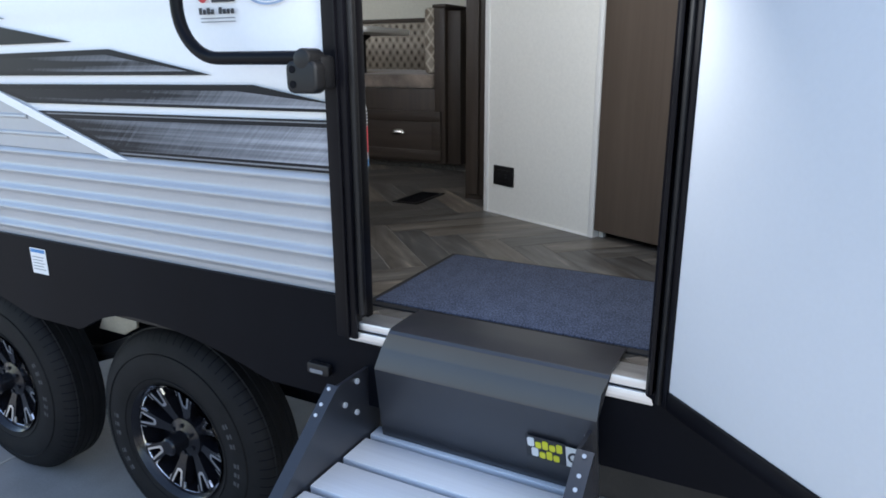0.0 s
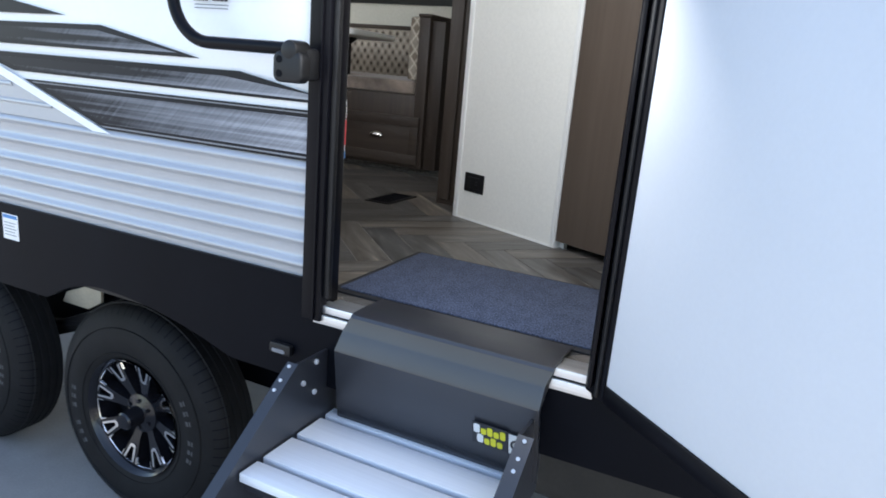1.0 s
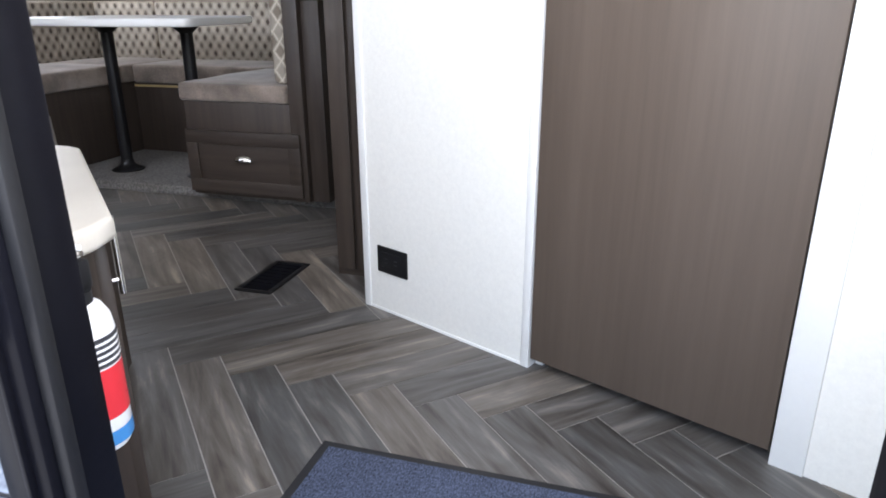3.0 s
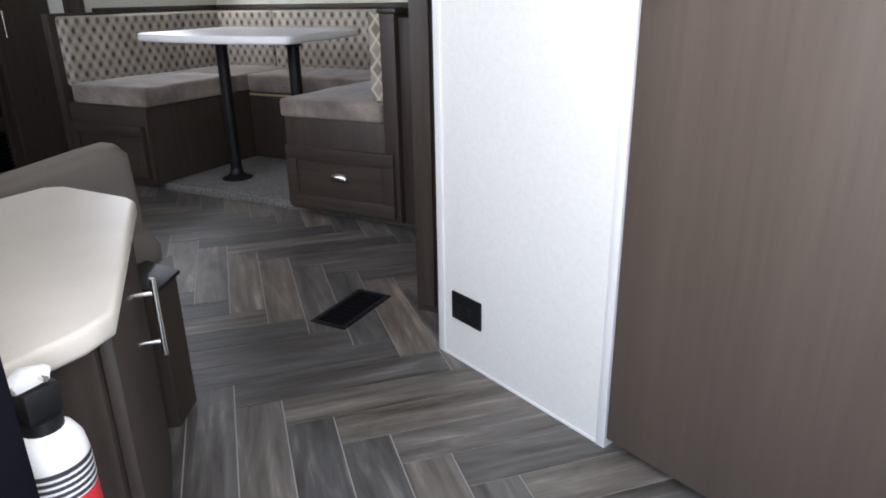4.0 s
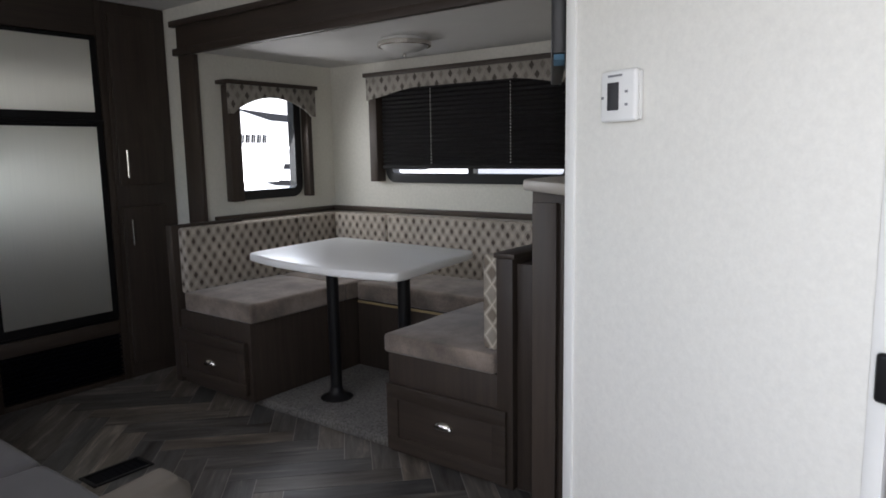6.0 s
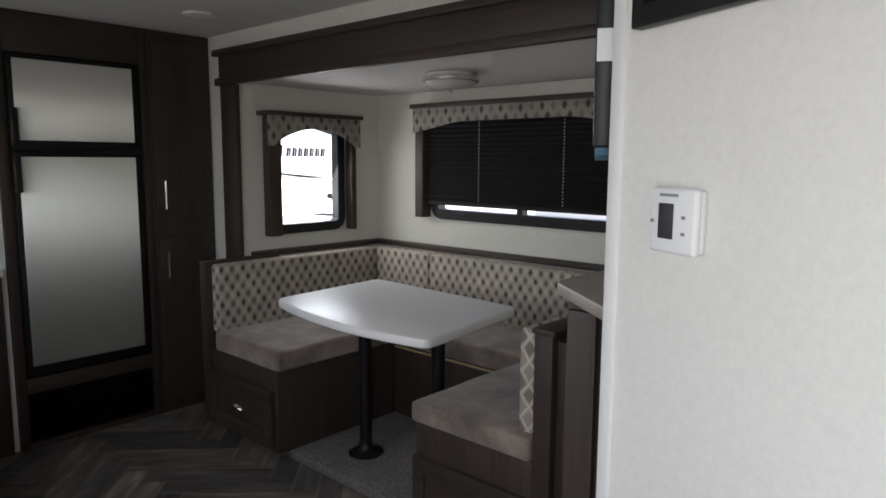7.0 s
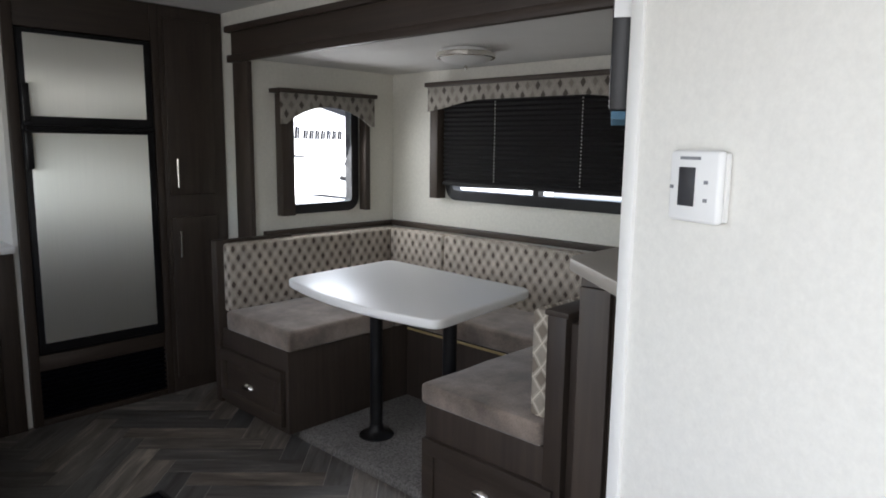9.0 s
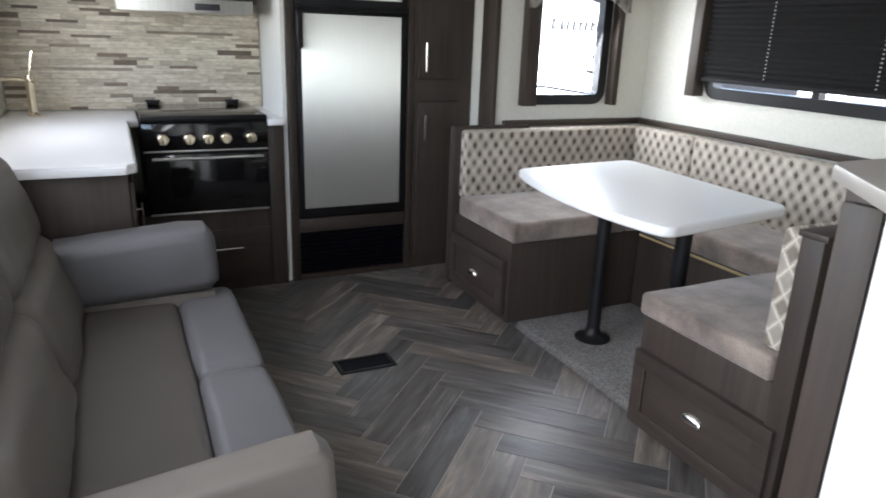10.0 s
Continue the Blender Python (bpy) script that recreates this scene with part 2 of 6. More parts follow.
M_WHITE = surface("white_trim", (0.78, 0.775, 0.75), 0.4, vary=0.03)
M_CEIL = surface("white_ceiling_board", (0.66, 0.655, 0.63), 0.7, vary=0.04)
M_TABLE = surface("white_laminate", (0.83, 0.825, 0.80), 0.36, vary=0.008, scale=3, bump=0.01, spread=0.05)
M_CREAMTOP = surface("cream_laminate_top", (0.62, 0.575, 0.50), 0.4, vary=0.06, scale=8, fine=300)
M_BLACK = surface("black_painted_metal", (0.008, 0.008, 0.009), 0.42, vary=0.2, fine=300, spec=0.3)
M_FRAMEBLACK = surface("black_anodised_frame", (0.0045, 0.0045, 0.0065), 0.30, vary=0.2, spec=0.14)
M_STEPBLACK = surface("black_powder_coat", (0.020, 0.0213, 0.027), 0.36, vary=0.15, fine=500, bump=0.2, spec=0.9)
M_SKIRT = surface("black_skirt_metal", (0.0042, 0.0047, 0.0072), 0.45, vary=0.3, scale=3, fine=140, spec=0.07)
M_PLASTIC = surface("black_plastic", (0.009, 0.009, 0.010), 0.42, vary=0.1, spec=0.35)
M_RUBBER = surface("tyre_rubber", (0.0100, 0.0100, 0.0108), 0.66, vary=0.3, scale=14, fine=160, bump=0.4, spec=0.2)
M_RIMBLACK = surface("gloss_black_rim", (0.010, 0.010, 0.013), 0.18)
M_MACHINED = brushed("machined_alloy", (0.82, 0.82, 0.83), 0.22, "x")
M_ALU = brushed("extruded_aluminium", (0.80, 0.81, 0.83), 0.42, "x")
M_TREAD = brushed("brushed_aluminium_tread", (0.90, 0.92, 0.95), 0.42, "x", 0.10, 0.03)
M_CHROME = brushed("satin_nickel", (0.72, 0.69, 0.64), 0.22, "z")
M_STEEL = brushed("brushed_stainless", (0.60, 0.595, 0.57), 0.33, "z")
M_FRIDGE = brushed_wide("fridge_stainless", (0.98, 0.975, 0.905), 0.62)
M_SIDEWHITE = surface("white_siding_metal", (0.88, 0.89, 0.90), 0.30, vary=0.03, scale=2, bump=0.03)
M_SIDEGREY = surface("silver_siding_metal", (0.45, 0.462, 0.485), 0.36, 0.30, vary=0.05, scale=3, bump=0.008)
M_STREAK = streaked("brushed_silver_print", (0.018, 0.018, 0.022), (0.56, 0.58, 0.64))
M_DECALBLACK = surface("charcoal_print", (0.014, 0.014, 0.017), 0.35, vary=0.1, spec=0.18)
M_DECALGREY = surface("mid_grey_print", (0.22, 0.225, 0.24), 0.3, vary=0.1, spec=0.3)
M_DECALWHITE = surface("white_print", (0.88, 0.89, 0.90), 0.3, vary=0.02)
M_DOORSKIN = surface("white_door_skin", (0.64, 0.66, 0.70), 0.5, vary=0.03, scale=3, fine=120, bump=0.05)
M_MAT = speckled("blue_grey_mat_pile", (0.009, 0.012, 0.026), (0.104, 0.130, 0.205), 175.0, 0.95, 0.003, (1.6, 0.9, 1))
M_MATEDGE = surface("black_mat_binding", (0.018, 0.018, 0.020), 0.7)
M_CARPET = speckled("grey_carpet_pile", (0.070, 0.066, 0.060), (0.21, 0.20, 0.185), 95.0, 0.97, 0.004)
M_CONCRETE = concrete("yard_concrete")
M_BLIND = surface("black_pleated_blind", (0.0085, 0.008, 0.0085), 0.7, vary=0.2, spec=0.3)
M_GLASS = glass("window_pane")
M_OVENGLASS = surface("black_oven_glass", (0.008, 0.008, 0.009), 0.06, vary=0.1)
M_YELLOW = surface("yellow_label", (0.75, 0.70, 0.03), 0.4, vary=0.03)
M_RED = surface("red_label", (0.62, 0.03, 0.04), 0.4, vary=0.05)
M_BLUE = surface("blue_label", (0.05, 0.22, 0.50), 0.4, vary=0.05)
M_PALEBLUE = surface("pale_blue_print", (0.30, 0.40, 0.58), 0.4, vary=0.2, scale=60)
M_PAPER = surface("white_label", (0.80, 0.80, 0.79), 0.5, vary=0.02)
M_INK = surface("dark_ink", (0.03, 0.03, 0.035), 0.5)
M_GOLDEDGE = surface("worn_gold_edge", (0.45, 0.34, 0.16), 0.45)
M_FROST = surface("frosted_lamp_glass", (0.58, 0.58, 0.56), 0.35, vary=0.03)


# ---- building helpers ----
def bm_new():
    return bmesh.new()


def box(bm, x0, x1, y0, y1, z0, z1, bev=0.0, seg=2, m=None):
    vs = bmesh.ops.create_cube(bm, size=1.0)["verts"]
    bmesh.ops.scale(bm, vec=(abs(x1 - x0), abs(y1 - y0), abs(z1 - z0)), verts=vs)
    bmesh.ops.translate(bm, vec=((x0 + x1) / 2, (y0 + y1) / 2, (z0 + z1) / 2), verts=vs)
    if bev:
        es = list({e for v in vs for e in v.link_edges})
        got = bmesh.ops.bevel(bm, geom=es, offset=bev, segments=seg, profile=0.5, affect="EDGES")
        vs = list({v for f in got["faces"] for v in f.verts} | {v for v in vs if v.is_valid})
    if m is not None:
        bmesh.ops.transform(bm, matrix=m, verts=vs)
    return bm


def prism(bm, pts, lo, hi, axis="z", bev=0.0, seg=2):
    """A flat outline drawn out along an axis: pts are (x, y) for z, (x, z) for y, (y, z) for x."""
    def place(p, h):
        return {"z": (p[0], p[1], h), "y": (p[0], h, p[1]), "x": (h, p[0], p[1])}[axis]
    a = [bm.verts.new(place(p, lo)) for p in pts]
    b = [bm.verts.new(place(p, hi)) for p in pts]
    fs = [bm.faces.new(a), bm.faces.new(b[::-1])]
    for i in range(len(pts)):
        j = (i + 1) % len(pts)
        fs.append(bm.faces.new((a[j], a[i], b[i], b[j])))
    bmesh.ops.recalc_face_normals(bm, faces=fs)
    if bev:
        rim = [e for f in fs[:2] for e in f.edges]
        bmesh.ops.bevel(bm, geom=rim, offset=bev, segments=seg, profile=0.5, affect="EDGES")
    return bm


def rod(bm, p0, p1, r, seg=16, r2=None, bev=0.0):
    p0, p1 = Vector(p0), Vector(p1)
    d = p1 - p0
    got = bmesh.ops.create_cone(bm, cap_ends=True, segments=seg, radius1=r, radius2=r if r2 is None else r2, depth=d.length)
    m = Matrix.Translation((p0 + p1) / 2) @ d.to_track_quat("Z", "Y").to_matrix().to_4x4()
    bmesh.ops.transform(bm, matrix=m, verts=got["verts"])
    if bev:
        es = [e for e in {e for v in got["verts"] for e in v.link_edges} if any(len(f.verts) > 4 for f in e.link_faces)]
        bmesh.ops.bevel(bm, geom=es, offset=bev, segments=2, profile=0.5, affect="EDGES")
    return bm


def lathe(bm, profile, m, seg=32):
    """Profile of (radius, height) turned about z, then moved by m."""
    rings = []
    for r, h in profile:
        rings.append([bm.verts.new(m @ Vector((r * math.cos(2 * math.pi * i / seg), r * math.sin(2 * math.pi * i / seg), h))) for i in range(seg)])
    for a, b in zip(rings, rings[1:]):
        for i in range(seg):
            bm.faces.new((a[i], a[(i + 1) % seg], b[(i + 1) % seg], b[i]))
    bmesh.ops.recalc_face_normals(bm, faces=bm.faces)
    return bm


def tube(bm, pts, r, seg=12):
    """A bent tube through points."""
    pts = [Vector(p) for p in pts]
    rings = []
    side = None
    for i, p in enumerate(pts):
        d = (pts[min(i + 1, len(pts) - 1)] - pts[max(i - 1, 0)]).normalized()
        if side is None:
            side = d.orthogonal().normalized()
        side = (side - d * side.dot(d)).normalized()
        up = d.cross(side)
        rings.append([bm.verts.new(p + r * (math.cos(2 * math.pi * k / seg) * side + math.sin(2 * math.pi * k / seg) * up)) for k in range(seg)])
    for a, b in zip(rings, rings[1:]):
        for k in range(seg):
            bm.faces.new((a[k], a[(k + 1) % seg], b[(k + 1) % seg], b[k]))
    bm.faces.new(rings[0]), bm.faces.new(rings[-1])
    bmesh.ops.recalc_face_normals(bm, faces=bm.faces)
    return bm


def arc(c, r, a0, a1, n=8):
    return [(c[0] + r * math.cos(radians(a0 + (a1 - a0) * i / n)), c[1] + r * math.sin(radians(a0 + (a1 - a0) * i / n))) for i in range(n + 1)]


def rounded(x0, x1, y0, y1, r, n=5):
    return arc((x1 - r, y1 - r), r, 0, 90, n) + arc((x0 + r, y1 - r), r, 90, 180, n) + arc((x0 + r, y0 + r), r, 180, 270, n) + arc((x1 - r, y0 + r), r, 270, 360, n)


def finish(name, bm, material, smooth=None):
    me = bpy.data.meshes.new(name)
    bm.normal_update()
    bm.to_mesh(me)
    bm.free()
    me.materials.append(material)
    if smooth is not None:
        me.shade_smooth()
        me.set_sharp_from_angle(angle=radians(smooth))
    return me


def thing(name, place, label, category, group="", kind=""):
    ob = new(name)
    ob.location = place
    ob.empty_display_size = 0.05
    return tagged(ob, label, category, group, kind)


def whole(ob):
    p = Vector((0, 0, 0))
    while ob is not None:
        p += ob.location
        ob = ob.parent
    return p


def part(name, bm, material, parent, label="", smooth=35):
    """One mesh, drawn in world places, as a part of a thing or of a part."""
    bmesh.ops.translate(bm, vec=-whole(parent), verts=bm.verts)
    ob = new(name, finish(name, bm, material, smooth))
    ob.parent = parent
    if label:
        ob["label"] = label
    return ob


def single(name, bm, material, label, category, kind="", group="", smooth=35):
    """A thing that is one mesh."""
    return tagged(new(name, finish(name, bm, material, smooth)), label, category, group, kind)


# the slanted bath wall: u runs along it from its free edge, off stands out from it into the room
WALL_AT, WALL_TURN = (-0.23, 1.278), -24.3
BATH = pose(WALL_AT[0], WALL_AT[1], 0, 0, 0, WALL_TURN)


def bath(bm, u0, u1, off0, off1, z0, z1, bev=0.0, seg=2):
    return box(bm, u0, u1, -off1, -off0, z0, z1, bev, seg, BATH)

# ---- yard ----
bm = bm_new()
G = 400.0
prism(bm, [(-G, -G), (G, -G), (G, G), (-G, G)], GROUND - 0.3, GROUND)
ground = single("ground", bm, M_CONCRETE, "worn grey concrete yard slab under the trailer", "ground", "structure", smooth=None)
for k, xj in enumerate((-5.2, -2.05, 1.1, 4.3)):
    bm = bm_new()
    box(bm, xj - 0.006, xj + 0.006, -9, 9, GROUND - 0.002, GROUND + 0.003)
    part("joint", bm, M_GROUT, ground, "dark saw-cut joint", None)

# ---- trailer shell ----
CEIL = 2.03
ROOF = 2.16
X0, X1 = -3.80, 3.0
FAR = 2.36
DOOR_X0, DOOR_X1, DOOR_TOP = 0.015, 0.715, 1.83

door_wall = thing("wall_door_side", (0, 0.03, GROUND), "white and silver corrugated metal trailer side with black skirt", "wall", kind="structure")
# core of the wall, with the doorway, worktop window and added sofa window left open
WIN_X0, WIN_X1, WIN_Z0, WIN_Z1 = -3.25, -2.35, 1.12, 1.62
SOF_X0, SOF_X1, SOF_Z0, SOF_Z1 = -1.93, -0.77, 1.06, 1.74
bm = bm_new()
for x0, x1, z0, z1 in ((X0, WIN_X0, -0.05, ROOF), (WIN_X0, WIN_X1, -0.05, WIN_Z0), (WIN_X0, WIN_X1, WIN_Z1, ROOF), (WIN_X1, SOF_X0, -0.05, ROOF), (SOF_X0, SOF_X1, -0.05, SOF_Z0), (SOF_X0, SOF_X1, SOF_Z1, ROOF), (SOF_X1, DOOR_X0, -0.05, ROOF),
                       (DOOR_X0, DOOR_X1, DOOR_TOP, ROOF), (DOOR_X1, X1, -0.05, ROOF)):
    box(bm, x0, x1, 0.008, 0.06, z0, z1)
part("core", bm, M_WALL, door_wall, smooth=None)


RIB = ((0.0, 0.0), (0.16, 0.06), (0.34, 0.20), (0.44, 0.50), (0.51, 0.86), (0.57, 1.0), (0.64, 0.92), (0.72, 0.60), (0.82, 0.24), (0.92, 0.05))


def siding(x0, x1, z0, z1, pitch, material, name, depth=0.010):
    """Corrugated sheet: rounded ribs along x."""
    bm = bm_new()
    rows_z, n = [], max(1, round((z1 - z0) / pitch))
    step = (z1 - z0) / n
    for i in range(n):
        for f, d in RIB if depth > 0.01 else ((0.0, 0.0), (0.10, 0.7), (0.20, 1.0), (0.62, 0.85), (0.80, 0.45), (0.92, 0.1)):
            rows_z.append((z0 + (i + f) * step, d))
    rows_z.append((z1, 0.0))
    left = [bm.verts.new((x0, 0.004 - depth * d, z)) for z, d in rows_z]
    right = [bm.verts.new((x1, 0.004 - depth * d, z)) for z, d in rows_z]
    for i in range(len(left) - 1):
        bm.faces.new((left[i], right[i], right[i + 1], left[i + 1]))
    bmesh.ops.recalc_face_normals(bm, faces=bm.faces)
    if bm.faces[0].normal.y > 0:
        bmesh.ops.reverse_faces(bm, faces=bm.faces)
    return part(name, bm, material, door_wall, smooth=50)


siding(X0, -0.03, 0.070, 0.372, 0.0604, M_SIDEGREY, "lower_siding", 0.012)
siding(DOOR_X1 + 0.05, X1, 0.070, 0.372, 0.0604, M_SIDEGREY, "lower_siding", 0.012)
for x0, x1, z0, z1 in ((X0, -0.03, 0.372, SOF_Z0), (X0, WIN_X0, SOF_Z0, SOF_Z1), (WIN_X0, WIN_X1, SOF_Z0, WIN_Z0), (WIN_X0, WIN_X1, WIN_Z1, SOF_Z1), (WIN_X1, SOF_X0, SOF_Z0, SOF_Z1), (SOF_X1, -0.03, SOF_Z0, SOF_Z1), (X0, -0.03, SOF_Z1, ROOF),
                       (-0.03, DOOR_X1 + 0.05, DOOR_TOP + 0.04, ROOF), (DOOR_X1 + 0.05, X1, 0.372, ROOF)):
    siding(x0, x1, z0, z1, 0.19, M_SIDEWHITE, "upper_siding", 0.0025)

# skirt with two wheel arches
WHEELS = ((-0.917, -0.681), (-1.932, -0.681))
ARCHES = (-1.80, -0.78)


def arch_z(x):
    return max([-0.204] + [-0.118 - 0.086 * ((x - c) / (0.26 if x < c else 0.50)) ** 2 for c in ARCHES])


outline = [(X0, -0.13), (-2.14, -0.13)] + [(-2.10 + k * 0.03, arch_z(-2.10 + k * 0.03)) for k in range(0, 64)] + [(-0.10, -0.204), (-0.0305, -0.20), (-0.0300, -0.20), (X1, -0.17)]
outline = [(X0, 0.08)] + outline + [(X1, 0.08)]
bm = bm_new()
top = [bm.verts.new((x, -0.006, 0.0 if x > -0.0302 else 0.073)) for x, z in outline[1:-1]]
bot = [bm.verts.new((x, -0.006, z)) for x, z in outline[1:-1]]
for i in range(len(top) - 1):
    bm.faces.new((bot[i], bot[i + 1], top[i + 1], top[i]))
gone = bmesh.ops.extrude_face_region(bm, geom=list(bm.faces))
bmesh.ops.translate(bm, vec=(0, 0.018, 0), verts=[v for v in gone["geom"] if isinstance(v, bmesh.types.BMVert)])
bmesh.ops.recalc_face_normals(bm, faces=bm.faces)
skirt = part("skirt", bm, M_SKIRT, door_wall, "matt black metal skirt", None)
# printed bands on the siding
decals = thing("side_graphics", (-0.7, -0.01, 0.37), "black, grey and white swept vinyl bands on the trailer side", "decal")


def band(pts, material, y=-0.0042, name="band"):
    bm = bm_new()
    prism(bm, pts, y, y + 0.001, "y")
    return part(name, bm, material, decals, smooth=None)


END = -0.03
band([(-3.8, 0.374), (-0.76, 0.360), (-1.62, 0.60), (-3.8, 0.60)], M_SIDEGREY, -0.0034)
for zr in (0.405, 0.455, 0.505, 0.555):
    bm = bm_new()
    xr = -0.80 - 0.86 * (zr - 0.36) / 0.24
    tube(bm, [(-3.79, -0.002, zr), (-2.4, -0.002, zr), (xr, -0.002, zr)], 0.0075, 10)
    part("rib", bm, M_SIDEGREY, decals)
band([(-0.785, 0.352), (-0.715, 0.352), (-1.56, 0.626), (-1.66, 0.626)], M_DECALWHITE, -0.0090, "white_stripe")
band([(-0.735, 0.362), (END, 0.364), (END, 0.483), (-1.085, 0.474)], M_DECALBLACK)
band([(-0.745, 0.378), (END, 0.381), (END, 0.466), (-0.985, 0.455)], M_STREAK, -0.0050, "streaked_band")
band([(-0.745, 0.367), (END, 0.370), (END, 0.374), (-0.755, 0.371)], M_DECALGREY, -0.0052, "pin_line")
band([(-1.04, 0.466), (END, 0.475), (END, 0.478), (-1.05, 0.469)], M_DECALGREY, -0.0052, "pin_line")
band([(-1.13, 0.495), (END, 0.500), (END, 0.520), (-0.253, 0.557), (-1.32, 0.546)], M_DECALBLACK)
band([(-1.10, 0.503), (END, 0.507), (END, 0.519), (-0.31, 0.542), (-1.23, 0.533)], M_STREAK, -0.0050, "streaked_band")
band([(-1.38, 0.570), (-0.381, 0.578), (-0.742, 0.642), (-1.535, 0.628)], M_DECALBLACK)
band([(-1.34, 0.580), (-0.46, 0.587), (-0.76, 0.628), (-1.47, 0.616)], M_STREAK, -0.0050, "streaked_band")
band([(-2.2, 0.648), (-0.885, 0.662), (-1.297, 0.722), (-2.2, 0.79)], M_DECALBLACK)
band([(-2.2, 0.765), (-1.168, 0.729), (-1.455, 0.795), (-2.2, 0.86)], M_DECALGREY)
band([(-2.2, 0.775), (-1.30, 0.742), (-1.48, 0.783), (-2.2, 0.84)], M_DECALBLACK, -0.0050)
bm = bm_new()
prism(bm, [(-1.775 + 0.27 * math.cos(radians(a)), 0.415 + 0.135 * math.sin(radians(a))) for a in range(0, 360, 12)], -0.0094, -0.0084, "y")
part("white_oval", bm, M_DECALWHITE, decals, smooth=None)

# rest of the shell
end_wall = thing("wall_rear", (X0, 1.2, 0), "cream wallboard end wall behind the kitchen", "wall", kind="structure")
bm = bm_new()
box(bm, X0 - 0.05, X0, 0.0, FAR + 0.06, -0.05, ROOF)
part("board", bm, M_WALL, end_wall, smooth=None)
SLX0, SLX1, SLY1, SLZ1 = -2.90, -0.70, 3.28, 1.765
far_wall = thing("wall_far_side", (0, FAR, 0), "cream wallboard side wall with the slide-out opening", "wall", kind="structure")
bm = bm_new()
for x0, x1, z0, z1 in ((X0, SLX0 - 0.0505, -0.05, ROOF), (SLX0 - 0.05, SLX1 + 0.05, SLZ1 + 0.0615, ROOF), (SLX1 + 0.0505, X1, -0.05, ROOF)):
    box(bm, x0, x1, FAR, FAR + 0.06, z0, z1)
part("board", bm, M_WALL, far_wall, smooth=None)
front_wall = thing("wall_front_end", (X1, 1.2, 0), "plain wallboard end wall past the bathroom", "wall", kind="structure")
bm = bm_new()
box(bm, X1, X1 + 0.05, 0, FAR + 0.06, -0.05, ROOF)
part("board", bm, M_WALL, front_wall, smooth=None)
bm = bm_new()
box(bm, X0 - 0.05, X1 + 0.05, 0.06, FAR, CEIL, CEIL + 0.05)
ceiling = single("ceiling", bm, M_CEIL, "plain white ceiling board", "ceiling", "structure", smooth=None)
bm = bm_new()
box(bm, X0 - 0.08, X1 + 0.08, -0.03, FAR + 0.09, ROOF, ROOF + 0.06, 0.02)
single("roof", bm, M_SIDEWHITE, "white membrane trailer roof", "roof", "structure")
bm = bm_new()
box(bm, X0, X1, 0.014, FAR + 0.05, -0.14, -0.052)
single("chassis", bm, M_BLACK, "black steel trailer chassis and underbelly", "chassis", "structure", smooth=None)

# dark sheet added for the shade behind the wheels; hides the sunlit ground
bm = bm_new()
box(bm, -2.6, -0.33, 0.52, 0.54, -0.60, -0.141)
single("wheel_well", bm, M_SKIRT, "black panel added under the floor to keep the space behind the wheels dark", "wheel well", "structure", smooth=None)

# rails, box and far sheet are added to keep light from under the trailer
for y_ in (0.56, 1.86):
    bm = bm_new()
    for z0, z1, w_ in ((-0.150, -0.141, 0.04), (-0.330, -0.150, 0.006), (-0.339, -0.330, 0.04)):
        box(bm, X0 + 0.1, X1 - 0.05, y_ - w_, y_ + w_, z0, z1)
    single("chassis_rail", bm, M_BLACK, "black frame rail added under the trailer floor to block light", "rail", "structure", smooth=None)
bm = bm_new()
box(bm, -0.45, 2.6, 0.62, 1.80, -0.74, -0.141, 0.05, 3)
single("holding_tank", bm, M_BLOCKER, "dark brown box added under the trailer floor to darken the ground there", "tank", "structure")
bm = bm_new()
box(bm, X0, X1, FAR + 0.045, FAR + 0.06, -0.62, -0.05)
single("skirt_far_side", bm, M_SKIRT, "matt black sheet added along the far side to block light under the floor", "skirt", "structure", smooth=None)

# slide-out room
slide = thing("wall_slide_out", (-1.8, SLY1, 0), "cream wallboard walls of the dinette slide-out", "wall", kind="structure")
W1Y0, W1Y1, W1Z0, W1Z1 = 2.518, 2.960, 1.005, 1.585
W2X0, W2X1, W2Z0, W2Z1 = -2.402, -1.212, 1.075, 1.58
for y0, y1, z0, z1 in ((FAR - 0.06, W1Y0, -0.05, SLZ1), (W1Y0, W1Y1, -0.05, W1Z0), (W1Y0, W1Y1, W1Z1, SLZ1), (W1Y1, SLY1 + 0.05, -0.05, SLZ1)):
    bm = bm_new()
    box(bm, SLX0 - 0.05, SLX0, y0, y1, z0, z1)
    part("side_board", bm, M_WALL, slide, smooth=None)
for x0, x1, z0, z1 in ((SLX0, W2X0, -0.05, SLZ1), (W2X0, W2X1, -0.05, W2Z0), (W2X0, W2X1, W2Z1, SLZ1), (W2X1, SLX1 + 0.05, -0.05, SLZ1)):
    bm = bm_new()
    box(bm, x0, x1, SLY1, SLY1 + 0.05, z0, z1)
    part("back_board", bm, M_WALL, slide, smooth=None)
bm = bm_new()
box(bm, SLX1, SLX1 + 0.05, FAR - 0.06, SLY1, -0.05, SLZ1)
part("side_board", bm, M_WALL, slide, smooth=None)
bm = bm_new()
box(bm, SLX0 - 0.05, SLX1 + 0.05, FAR + 0.001, SLY1 + 0.05, SLZ1 + 0.001, SLZ1 + 0.06)
single("ceiling_slide_out", bm, M_CEIL, "pale ceiling panel of the slide-out", "ceiling", "structure", smooth=None)
bm = bm_new()
box(bm, SLX0, SLX1, 2.145, SLY1, 0.002, 0.05, 0.012)
single("carpet", bm, M_CARPET, "grey looped carpet on the slide-out floor", "carpet", "structure")
